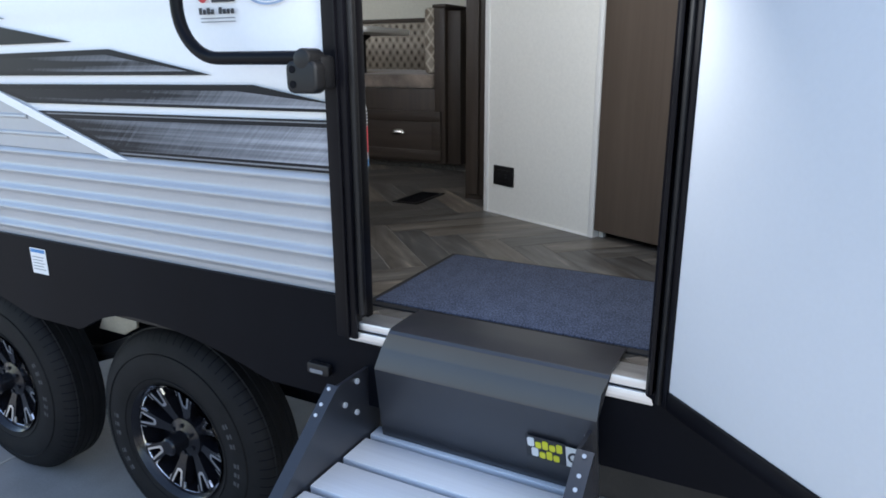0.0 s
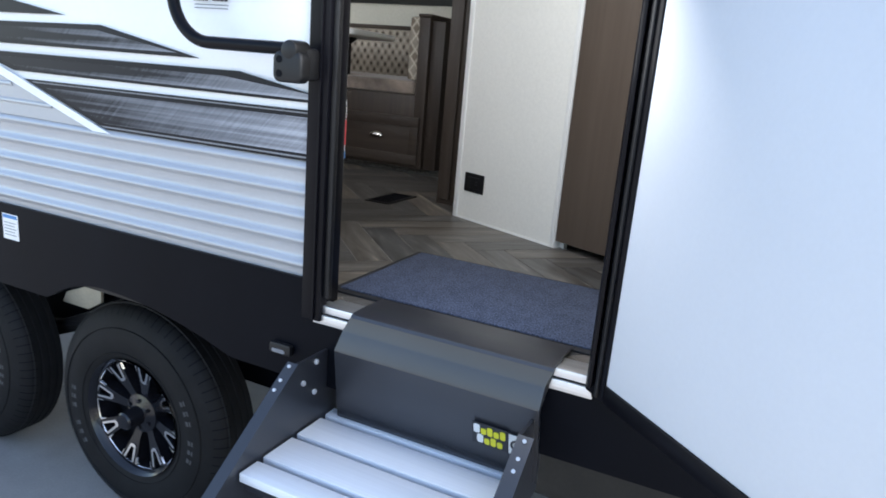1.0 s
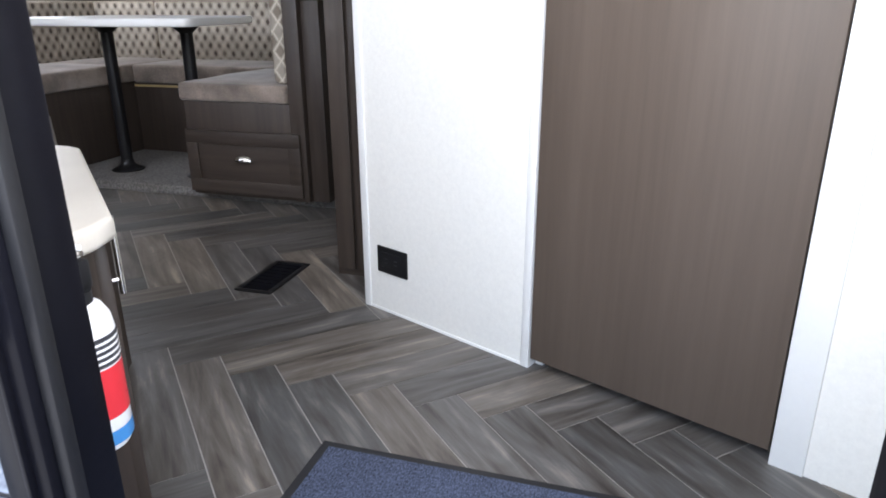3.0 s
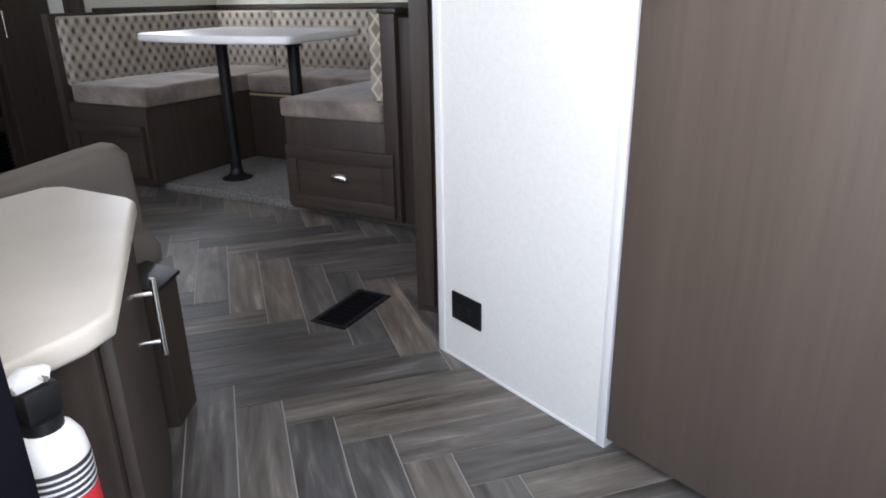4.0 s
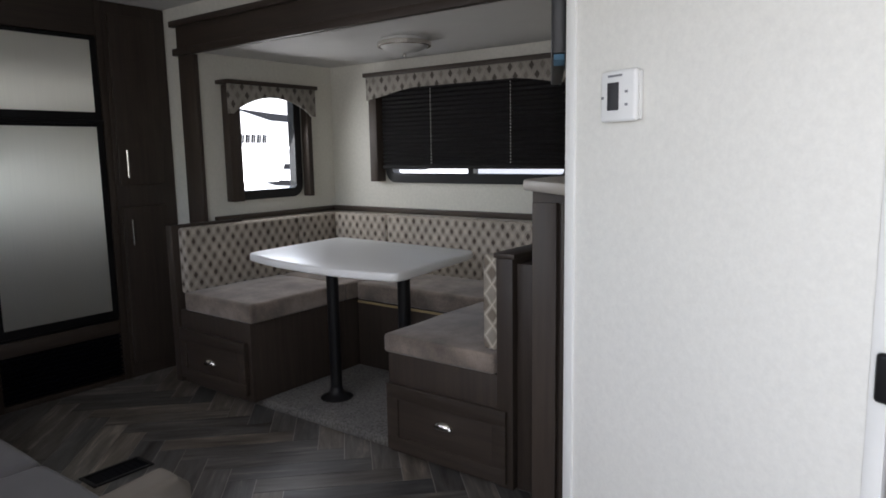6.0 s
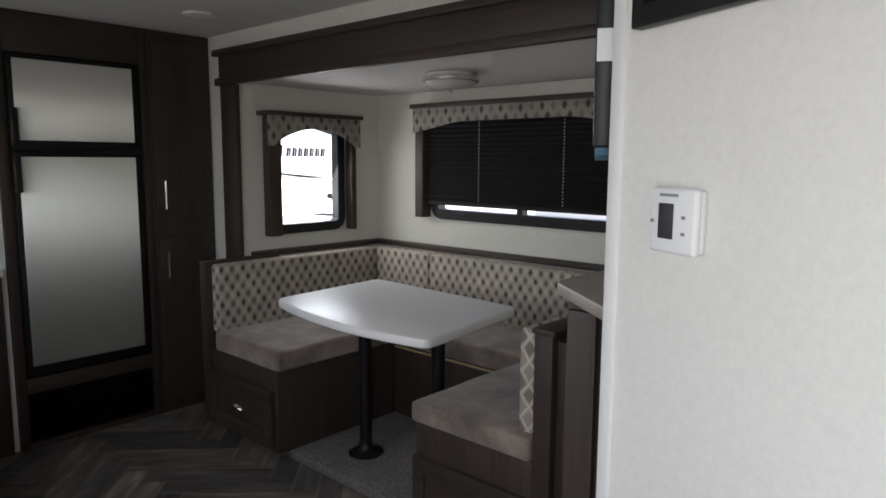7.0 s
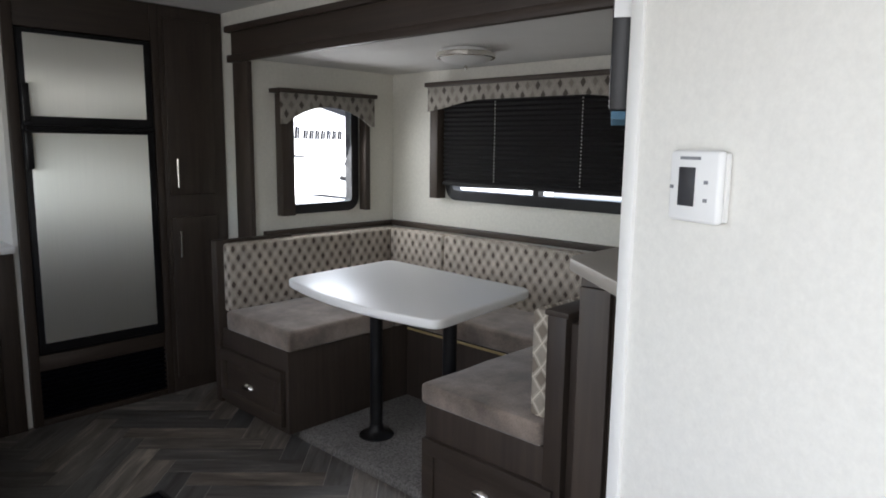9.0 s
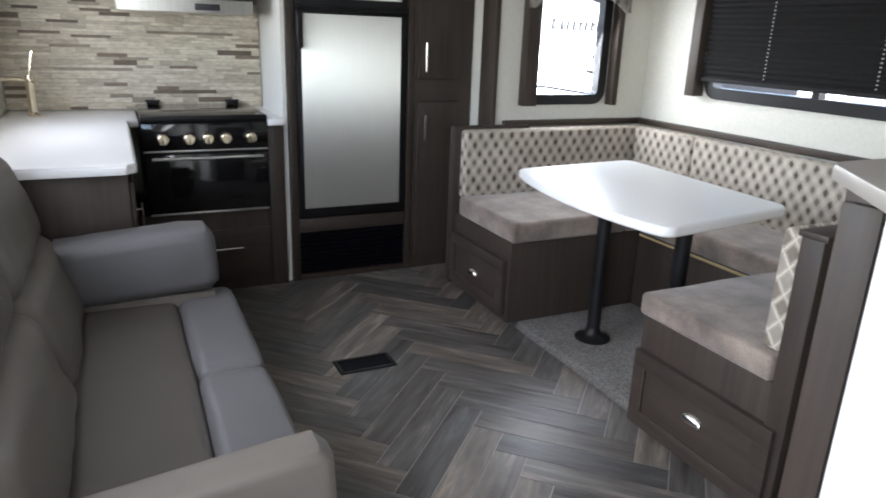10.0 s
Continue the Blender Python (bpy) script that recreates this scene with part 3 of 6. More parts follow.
bm = bm_new()
box(bm, SLX0 - 0.05, SLX1 + 0.05, FAR + 0.001, SLY1 + 0.05, -0.14, 0.001)
single("floor_slide_out", bm, M_BLACK, "black underside of the slide-out floor", "floor", "structure", smooth=None)

# dark trim round the opening
trim = thing("trim_slide_out", (-1.8, 2.32, 0), "dark walnut fascia round the slide-out opening", "trim", kind="structure")
bm = bm_new()
box(bm, -3.03, SLX1 + 0.25, 2.285, FAR - 0.001, 1.775, 1.925, 0.004)
part("header", bm, M_WOODX, trim)
bm = bm_new()
box(bm, -3.06, SLX1 + 0.25, 2.262, 2.30, 1.90, 1.932, 0.006)
box(bm, -3.05, SLX1 + 0.25, 2.268, 2.30, 1.752, 1.79, 0.006)
part("moulding", bm, M_WOODX, trim)
bm = bm_new()
box(bm, -3.025, -2.880, 2.286, 2.312, 0.0, 1.752, 0.004)
part("post", bm, M_WOOD, trim)
bm = bm_new()
box(bm, SLX1 - 0.02, SLX1 + 0.10, 2.29, FAR + 0.03, 0.0, 1.752, 0.004)
part("post", bm, M_WOOD, trim)
bm = bm_new()
box(bm, SLX0 + 0.003, SLX0 + 0.035, 2.36, SLY1 - 0.002, 0.862, 0.892, 0.004)
part("ledge", bm, M_WOODY, trim)
bm = bm_new()
box(bm, SLX0 + 0.036, SLX1 - 0.003, SLY1 - 0.05, SLY1 - 0.003, 0.862, 0.892, 0.004)
part("ledge", bm, M_WOODX, trim)

# slanted bathroom wall with its door
bath_wall = thing("wall_bathroom", (WALL_AT[0], WALL_AT[1], 0), "bright white textured wallboard round the bathroom", "wall", kind="structure")
U1, U2, U3 = 0.572, 1.128, 1.40
bm = bm_new()
bath(bm, 0, U1, -0.045, 0, 0.0, CEIL - 0.002)
part("board", bm, M_PANEL, bath_wall, smooth=None)
bm = bm_new()
bath(bm, U1, U2, -0.045, 0, 1.90, CEIL - 0.002)
part("board", bm, M_PANEL, bath_wall, smooth=None)
bm = bm_new()
bath(bm, U2, U3, -0.045, 0, 0.0, CEIL - 0.002)
part("board", bm, M_PANEL, bath_wall, smooth=None)
for u0, u1 in ((-0.003, 0.022), (U1 - 0.022, U1 + 0.001), (U2 - 0.001, U2 + 0.06)):
    bm = bm_new()
    bath(bm, u0, u1, -0.047, 0.005, 0.0, CEIL - 0.003, 0.002)
    part("corner_trim", bm, M_WHITE, bath_wall)
bm = bm_new()
bath(bm, 0.023, U1 - 0.023, 0.0, 0.004, 0.0, 0.012, 0.001)
part("base_strip", bm, M_WHITE, bath_wall)
bm = bm_new()
bath(bm, U1 + 0.002, U1 + 0.022, -0.045, -0.028, 0.0, 1.90)
part("door_stop", bm, M_WHITE, bath_wall)
e = BATH @ Vector((U3, 0, 0))
bm = bm_new()
box(bm, e.x - 0.02, e.x + 0.03, 0.06, e.y + 0.02, 0.0, CEIL - 0.002)
part("return_board", bm, M_PANEL, bath_wall, smooth=None)
bm = bm_new()
box(bm, WALL_AT[0] + 0.03, WALL_AT[0] + 0.07, 1.33, FAR - 0.001, 0.0, CEIL - 0.002)
part("return_board", bm, M_PANEL, bath_wall, smooth=None)

bdoor = thing("bathroom_door", BATH @ Vector(((U1 + U2) / 2, 0, 0.035)), "closed walnut-finish bathroom door with a satin knob", "door")
bm = bm_new()
bath(bm, U1 + 0.008, U2 - 0.004, -0.026, 0.008, 0.035, 1.88, 0.002)
part("leaf", bm, M_DOORWOOD, bdoor)
kn = BATH @ pose(U1 + 0.064, -0.008, 0.962, 90, 0, 0)
bm = bm_new()
lathe(bm, [(0.0, 0.0), (0.034, 0.0), (0.034, 0.003), (0.032, 0.009), (0.027, 0.016), (0.0205, 0.020), (0.0195, 0.024), (0.0200, 0.040), (0.0222, 0.046), (0.0228, 0.055), (0.0215, 0.0575), (0.0, 0.0582)], kn, 28)
part("knob", bm, M_CHROME, bdoor, "satin nickel knob")
bm = bm_new()
bath(bm, U1 - 0.012, U1 + 0.008, 0.006, 0.014, 0.932, 0.990, 0.005, 3)
part("strike_plate", bm, M_PLASTIC, bdoor, "dark strike plate")

# ---- doorway ----
frame_ = thing("door_frame", (0.36, 0.0, 0), "black anodised entry door frame with aluminium sill", "door frame", kind="structure")
for x0, x1, nm in ((-0.034, 0.024, "jamb"), (DOOR_X1 - 0.012, DOOR_X1 + 0.045, "jamb")):
    bm = bm_new()
    box(bm, x0, x1, -0.022, 0.008 if x0 < 0.3 else 0.060, -0.025, DOOR_TOP + 0.04, 0.005)
    part(nm, bm, M_FRAMEBLACK, frame_)
for x0, x1 in ((-0.004, 0.016), (DOOR_X1 - 0.010, DOOR_X1 + 0.02)):
    bm = bm_new()
    box(bm, x0, x1, 0.0085 if x0 < 0.3 else 0.0605, 0.066 if x0 < 0.3 else 0.10, 0.0, DOOR_TOP + 0.02, 0.003)
    part("jamb_lining", bm, M_FRAMEBLACK, frame_)
bm = bm_new()
box(bm, 0.0035, 0.0085, -0.030, -0.0215, -0.02, DOOR_TOP + 0.03, 0.001)
part("drip_rib", bm, M_FRAMEBLACK, frame_)
bm = bm_new()
box(bm, 0.024, 0.040, -0.012, 0.004, 0.035, DOOR_TOP, 0.004)
part("seal", bm, M_PLASTIC, frame_, "black rubber bulb seal")
bm = bm_new()
box(bm, -0.034, DOOR_X1 + 0.045, -0.022, 0.10, DOOR_TOP, DOOR_TOP + 0.04, 0.004)
part("head", bm, M_FRAMEBLACK, frame_)
bm = bm_new()
box(bm, 0.018, DOOR_X1 - 0.002, -0.004, 0.066, -0.028, 0.012, 0.003)
box(bm, -0.002, DOOR_X1 - 0.010, -0.014, 0.000, -0.032, -0.008, 0.002)
box(bm, -0.002, DOOR_X1 - 0.010, -0.010, 0.030, -0.004, 0.016, 0.003)
part("sill", bm, M_ALU, frame_, "bare extruded aluminium sill")

LABEL_Z0, LABEL_Z1 = 0.415, 0.526
# ---- open entry door ----
DOOR = Matrix.Translation((0.700, -0.030, 0)) @ Matrix.Rotation(radians(-42.7), 4, "Z")
entry = thing("entry_door", (0.700, -0.030, 0.0), "open white-skinned entry door in a black frame", "door")


def on_door(bm, a0, a1, b0, b1, z0, z1, bev=0.0):
    return box(bm, a0, a1, b0, b1, z0, z1, bev, 2, DOOR)


for a0, a1, z0, z1 in ((0, 0.062, 0.0, 1.82), (0.062, 0.68, 0.0, 0.036), (0.062, 0.68, 0.748, 0.780), (0.062, 0.68, 1.78, 1.82), (0.64, 0.68, 0.036, 1.78)):
    bm = bm_new()
    on_door(bm, a0, a1, -0.012, 0.012, z0, z1, 0.004)
    part("rail" if a1 - a0 > 0.1 else "stile", bm, M_FRAMEBLACK, entry)
bm = bm_new()
on_door(bm, 0.040, 0.050, -0.019, -0.0115, 0.005, 1.81, 0.002)
part("seal", bm, M_PLASTIC, entry)
for z0, z1 in ((0.036, 0.748), (0.780, 1.78)):
    bm = bm_new()
    on_door(bm, 0.060, 0.642, -0.007, 0.006, z0, z1, 0.001)
    part("panel", bm, M_DOORSKIN, entry)
for zz in (0.235, 0.305, 0.80):
    for yy in (0.004, 0.020):
        bm = bm_new()
        rod(bm, (DOOR_X1 - 0.0118, yy, zz + yy), (DOOR_X1 - 0.0145, yy, zz + yy), 0.0035, 10)
        part("screw", bm, M_CHROME, frame_)
bm = bm_new()
box(bm, DOOR_X1 - 0.0132, DOOR_X1 - 0.0122, -0.021, 0.044, LABEL_Z0, LABEL_Z1)
part("caution_label", bm, M_YELLOW, frame_, "yellow caution label", None)
bm = bm_new()
box(bm, DOOR_X1 - 0.0120, DOOR_X1 - 0.004, -0.074, -0.0225, 0.02, 1.80, 0.001)
part("hinge_leaf", bm, M_FRAMEBLACK, frame_)

# ---- steps ----
steps = thing("entry_steps", (0.33, -0.2, GROUND), "black fold-out entry steps with ribbed aluminium treads", "steps")
SX0, SX1 = 0.118, 0.622
bm = bm_new()
prof = [(0.118, 0.0195), (0.050, 0.0235), (-0.016, 0.0215), (-0.023, 0.0185), (-0.028, 0.012), (-0.034, -0.020), (-0.0365, -0.026), (-0.0545, -0.064), (-0.0555, -0.070), (-0.004, -0.270), (0.006, -0.270), (-0.046, -0.068), (-0.026, -0.022), (-0.019, 0.010), (-0.012, 0.017), (0.050, 0.0185), (0.118, 0.0155)]
a = [bm.verts.new((SX0, y, z)) for y, z in prof]
flare = [bm.verts.new((SX1, y, z)) for y, z in prof]
for i, (y, z) in enumerate(prof):
    if z < 0:
        a[i].co.x -= 0.012 + 0.012 * min(1, -z / 0.07) + 0.016 * max(0, -z - 0.07) / 0.2
        flare[i].co.x -= 0.012
bm.faces.new(a), bm.faces.new(flare[::-1])
for i in range(len(prof)):
    j = (i + 1) % len(prof)
    bm.faces.new((a[j], a[i], flare[i], flare[j]))
bmesh.ops.recalc_face_normals(bm, faces=bm.faces)
part("riser_cover", bm, M_STEPBLACK, steps, "bent black riser cover", 22)
for n, (zt, y1) in enumerate(((-0.272, 0.030), (-0.52, -0.31), (-0.77, -0.65))):
    for ya, yb in ((0.0, -0.044), (-0.062, -0.158), (-0.176, -0.278), (-0.296, -0.355)):
        bm = bm_new()
        box(bm, 0.046, 0.588, y1 + yb, y1 + ya, zt - 0.022, zt, 0.003)
        part("tread_slat", bm, M_TREAD, steps, "brushed aluminium slat")
    bm = bm_new()
    box(bm, 0.056, 0.580, y1 - 0.350, y1 - 0.004, zt - 0.040, zt - 0.023, 0.002)
    part("tread_tray", bm, M_STEPBLACK, steps)
for xs, name in ((0.034, "side_plate"), (0.592, "side_plate")):
    bm = bm_new()
    outline_ = [(0.04, -0.098), (-0.125, -0.094), (-0.150, -0.112), (-1.05, -0.80), (-1.05, GROUND), (-0.98, GROUND), (-0.98, -0.86), (-0.30, -0.40), (0.04, -0.31)]
    prism(bm, outline_, xs, xs + 0.008, "x")
    part(name, bm, M_STEPBLACK, steps)
    bm = bm_new()
    edge = [(-0.125, -0.094), (-0.150, -0.112), (-1.05, -0.80), (-1.038, -0.812), (-0.142, -0.126), (-0.123, -0.106)]
    prism(bm, edge, xs - 0.022 if xs < 0.3 else xs + 0.008, xs if xs < 0.3 else xs + 0.034, "x")
    part("edge_flange", bm, M_STEPBLACK, steps)
    sx = xs + 0.008 if xs < 0.3 else xs
    sd = 1 if xs < 0.3 else -1
    for y, z in ((-0.055, -0.112), (-0.105, -0.150), (-0.060, -0.190)):
        bm = bm_new()
        rod(bm, (sx, y, z), (sx + sd * 0.005, y, z), 0.0066, 12)
        part("bolt", bm, M_BOLT, steps)
    for y, z in ((-0.165, -0.124), (-0.186, -0.140), (-0.135, -0.100)):
        bm = bm_new()
        xc = xs - 0.010 if xs < 0.3 else xs + 0.018
        d = Vector((0, -0.61, 0.45)).normalized()
        rod(bm, Vector((xc, y, z)) - d * 0.006, Vector((xc, y, z)) + d * 0.003, 0.0042, 12)
        part("bolt", bm, M_BOLT, steps)
# label on the riser
lab = thing("step_label", (0.54, -0.03, -0.20), "black, yellow and white step maker's label on the riser", "label")
LABEL = Matrix.Translation((0.459, -0.0262, -0.203)) @ Matrix.Rotation(radians(16.0), 4, "X")
bm = bm_new()
box(bm, 0, 0.085, -0.001, 0.0, 0.0, 0.062, m=LABEL)
part("ground_patch", bm, M_INK, lab, smooth=None)
bm = bm_new()
box(bm, 0.087, 0.125, -0.001, 0.0, 0.0, 0.056, m=LABEL)
part("white_patch", bm, M_PAPER, lab, smooth=None)
bm = bm_new()
lathe(bm, [(0.010, 0.0), (0.010, 0.0012), (0.015, 0.0012), (0.015, 0.0)], LABEL @ pose(0.106, -0.001, 0.028, 90, 0, 0), 20)
part("ring_mark", bm, M_INK, lab)


def words(text, m, size, material, parent, name="lettering", bold=0.0):
    cu = bpy.data.curves.new(name, "FONT")
    cu.body, cu.size, cu.extrude, cu.offset = text, size, 0.0003, bold
    ob = bpy.data.objects.new(name, cu)
    scene.collection.objects.link(ob)
    bpy.context.view_layer.update()
    me = bpy.data.meshes.new_from_object(ob.evaluated_get(bpy.context.evaluated_depsgraph_get()))
    bpy.data.objects.remove(ob)
    me.materials.clear()
    me.materials.append(material)
    out = new(name, me)
    out.parent = parent
    out.matrix_basis = Matrix.Translation(-whole(parent)) @ m
    return out


# the maker's two words stay as plain letter-sized blocks, the first of each white
for zz, x_first, n_more in ((0.033, 0.004, 4), (0.006, 0.012, 3)):
    bm = bm_new()
    prism(bm, rounded(x_first, x_first + 0.015, zz, zz + 0.0245, 0.005), -0.0024, -0.0012, "y")
    bmesh.ops.transform(bm, matrix=LABEL, verts=bm.verts)
    part("letter_block", bm, M_PAPER, lab, "white block", None)
    for k in range(n_more):
        x_ = x_first + 0.0175 + k * 0.0152
        bm = bm_new()
        prism(bm, rounded(x_, x_ + 0.0128, zz - 0.001, zz + (0.0225 if k in (1, 3) else 0.0165), 0.004), -0.0024, -0.0012, "y")
        bmesh.ops.transform(bm, matrix=LABEL, verts=bm.verts)
        part("letter_block", bm, M_YELLOW, lab, "yellow block", None)


# ---- wheels ----
GROW = 1.038


def wheel(hx, hz):
    w = thing("wheel", (hx, 0.0, GROUND), "black trailer wheel with worn tyre and machined split-spoke rim", "wheel", "trailer wheels")
    R, y0, y1 = 0.395, 0.185, 0.405
    m = pose(hx, 0, hz, -90, 0, 0) @ Matrix.Diagonal((GROW, GROW, 1, 1))
    at_hub = pose(hx, 0, hz) @ Matrix.Diagonal((GROW, 1, GROW, 1))
    bm = bm_new()
    lathe(bm, [(0.205, y0 + 0.03), (0.209, y0 + 0.008), (0.232, y0 - 0.004), (0.285, y0 - 0.008), (0.332, y0 + 0.002), (0.360, y0 + 0.014), (0.380, y0 + 0.028), (0.391, y0 + 0.042), (R, y0 + 0.056),
               (R, y1 - 0.048), (0.350, y1 - 0.020), (0.28, y1), (0.21, y1 - 0.01)], m, 72)
    tyre = part("tyre", bm, M_RUBBER, w, "black rubber tyre", 40)
    for k in range(4):
        bm = bm_new()
        ya = y0 + 0.050 + k * 0.032
        lathe(bm, [(R - 0.004, ya), (R + 0.004, ya + 0.002), (R + 0.004, ya + 0.024), (R - 0.004, ya + 0.026)], m, 72)
        part("tread_rib", bm, M_RUBBER, tyre)
    # narrow cuts over the shoulder
    bm = bm_new()
    for i in range(72):
        rm = at_hub @ Matrix.Rotation(2 * math.pi * i / 72, 4, "Y")
        pf = [(0.362, y0 + 0.0135), (0.3815, y0 + 0.027), (0.3925, y0 + 0.0415), (0.4005, y0 + 0.060)]
        for (r0, ya), (r1, yb) in zip(pf, pf[1:]):
            bm.faces.new([bm.verts.new(rm @ Vector(p)) for p in ((-0.0017, ya, r0), (0.0017, ya, r0), (0.0017, yb, r1), (-0.0017, yb, r1))])
    tagged(part("shoulder_cut", bm, M_SKIRT, tyre, smooth=None), kind="stuff")
    bm = bm_new()
    for r_ in (0.236, 0.322):
        lathe(bm, [(r_ - 0.002, y0 - 0.001 if r_ < 0.25 else y0 - 0.0005), (r_, y0 - 0.0075 if r_ < 0.25 else y0 - 0.0045), (r_ + 0.002, y0 - 0.004 if r_ < 0.25 else y0 + 0.001)], m, 72)
    part("sidewall_ring", bm, M_RUBBER, tyre)
    for a0 in (146, 332):
        for k in range(7):
            if k == 3:
                continue
            rm = at_hub @ Matrix.Rotation(radians(a0 + k * 7.0 + 90), 4, "Y")
            bm = bm_new()
            box(bm, -0.0085, 0.0085, y0 - 0.0078, y0 - 0.0045, 0.270, 0.292, 0.001, 1, rm)
            part("lettering_bar", bm, M_LETTER, tyre, smooth=None)
    bm = bm_new()
    lathe(bm, [(0.205, y0 + 0.004), (0.212, y0 - 0.004), (0.208, y0 + 0.004), (0.199, y0 + 0.012), (0.194, y0 + 0.03), (0.188, y0 + 0.10), (0.182, y0 + 0.18)], m, 72)
    rim = part("rim", bm, M_RIMBLACK, w, "gloss black alloy rim")
    bm = bm_new()
    lathe(bm, [(0.0, y0 + 0.105), (0.19, y0 + 0.105)], m, 48)
    part("rim_back", bm, M_RIMBLACK, rim)
    bm = bm_new()
    lathe(bm, [(0.1945, y0 + 0.026), (0.1975, y0 + 0.020), (0.1965, y0 + 0.026)], m, 72)
    part("lip_line", bm, M_MACHINED, rim, "thin bright machined lip", None)

    def spoke_y(r):
        return y0 + 0.052 - 0.030 * (r - 0.05) / 0.14

    def slab(outline_, lift, depth):
        b2 = bm_new()
        v0 = [b2.verts.new(rm @ Vector((x, spoke_y(z) - lift, z))) for x, z in outline_]
        v1 = [b2.verts.new(rm @ Vector((x * 1.08, spoke_y(z) - lift + depth, z))) for x, z in outline_]
        b2.faces.new(v0), b2.faces.new(v1[::-1])
        for k in range(len(v0)):
            q = (k + 1) % len(v0)
            b2.faces.new((v0[q], v0[k], v1[k], v1[q]))
        bmesh.ops.recalc_face_normals(b2, faces=b2.faces)
        return b2

    for i in range(8):
        rm = at_hub @ Matrix.Rotation(2 * math.pi * (i + 0.3) / 8, 4, "Y")
        # a forked spoke: a neck, then two prongs with a slot between them
        part("spoke", slab([(-0.013, 0.048), (0.013, 0.048), (0.017, 0.100), (0.036, 0.192), (0.016, 0.194), (0.006, 0.136), (-0.006, 0.136), (-0.016, 0.194), (-0.036, 0.192), (-0.017, 0.100)], 0.0, 0.040), M_RIMBLACK, rim, "", 30)
        for sd in (-1, 1):
            for line_ in ([(0.0060, 0.138), (0.0125, 0.131), (0.0240, 0.186), (0.0170, 0.188)], [(0.0, 0.138), (0.0060, 0.138), (0.0125, 0.131), (0.0, 0.126)], [(0.0300, 0.165), (0.0325, 0.164), (0.0375, 0.188), (0.0345, 0.188)]):
                part("machined_edge", slab([(sd * x, z) for x, z in (line_ if sd > 0 else line_[::-1])], 0.003, 0.006), M_MACHINED, rim, "bright machined spoke edge", None)
    bm = bm_new()
    lathe(bm, [(0.0, y0 - 0.034), (0.025, y0 - 0.034), (0.031, y0 - 0.028), (0.034, y0 + 0.03), (0.070, y0 + 0.044), (0.080, y0 + 0.09)], m, 32)
    part("hub_cap", bm, M_RIMBLACK, w, "black hub cap")
    for i in range(6):
        a_ = 2 * math.pi * (i + 0.5) / 6
        c = Vector((hx + 0.052 * math.cos(a_), 0, hz + 0.052 * math.sin(a_)))
        bm = bm_new()
        rod(bm, (c.x, y0 + 0.050, c.z), (c.x, y0 + 0.030, c.z), 0.008, 6)
        part("lug_nut", bm, M_RIMBLACK, w)
    return w


for hx, hz in WHEELS:
    wheel(hx, hz)
for hx, hz in WHEELS:
    bm = bm_new()
    rod(bm, (hx, 0.406, hz), (hx, 2.0, hz), 0.035, 12)
    single("axle", bm, M_BLACK, "black steel axle tube under the trailer", "axle", group="axles")
spring = thing("leaf_spring", (-1.43, 0.45, -0.5), "black leaf spring on a dusty cream hanger between the wheels", "spring")
bm = bm_new()
tube(bm, [(-1.85, 0.42, -0.62), (-1.66, 0.42, -0.57), (-1.45, 0.42, -0.53), (-1.25, 0.42, -0.57), (-1.05, 0.42, -0.62)], 0.022, 8)
part("leaf", bm, M_BLACK, spring)
bm = bm_new()
prism(bm, [(-1.63, -0.475), (-1.60, -0.425), (-1.46, -0.37), (-1.385, -0.37), (-1.39, -0.43), (-1.47, -0.475)], 0.445, 0.460, "y", 0.003)
part("hanger", bm, M_DUSTY, spring, "dusty cream steel hanger")
bm = bm_new()
prism(bm, [(-1.68, -0.575), (-1.40, -0.455), (-1.30, -0.43), (-1.30, -0.49), (-1.66, -0.63)], 0.405, 0.440, "y", 0.004)
part("equaliser", bm, M_BLACK, spring)
bm = bm_new()
box(bm, -1.60, -1.42, 0.462, 0.50, -0.42, -0.141, 0.004)
part("frame_bracket", bm, M_BLACK, spring)

# ---- small things on the outside ----
grab = thing("grab_handle", (-0.26, 0.0, 0.6), "black swing-out grab handle beside the door", "handle")
hy, hz0 = -0.085, 0.617
pts = [(-0.045, hy, hz0)] + [(-0.272 - 0.112 * math.sin(radians(a_)), hy, hz0 + 0.112 - 0.112 * math.cos(radians(a_))) for a_ in range(0, 91, 9)] + [(-0.3842, hy, 1.30)]
bm = bm_new()
tube(bm, pts, 0.0145, 14)
part("tube", bm, M_FRAMEBLACK, grab)
bm = bm_new()
tube(bm, [(-0.3842, hy, 0.765), (-0.3842, hy, 1.25)], 0.0215, 14)
part("foam_grip", bm, M_PLASTIC, grab, "grey foam grip")
bm = bm_new()
prism(bm, rounded(-0.066, 0.014, 0.545, 0.612, 0.018), -0.108, -0.072, "y", 0.008, 3)
rod(bm, (-0.022, -0.109, 0.614), (-0.022, -0.052, 0.614), 0.022, 22, bev=0.006)
box(bm, -0.062, 0.004, -0.074, -0.024, 0.552, 0.622, 0.010)
part("bracket", bm, M_PLASTIC, grab, "black cast bracket")
for xx, zz in ((-0.046, 0.564), (-0.046, 0.594)):
    bm = bm_new()
    rod(bm, (xx, -0.1092, zz), (xx, -0.1070, zz), 0.0080, 16)
    part("bolt_hole", bm, M_SKIRT, grab)

latch = thing("skirt_latch", (-0.105, -0.012, -0.13), "black marker lamp low on the skirt", "lamp")
bm = bm_new()
prism(bm, rounded(-0.130, -0.062, -0.142, -0.112, 0.008), -0.024, -0.0062, "y", 0.004)
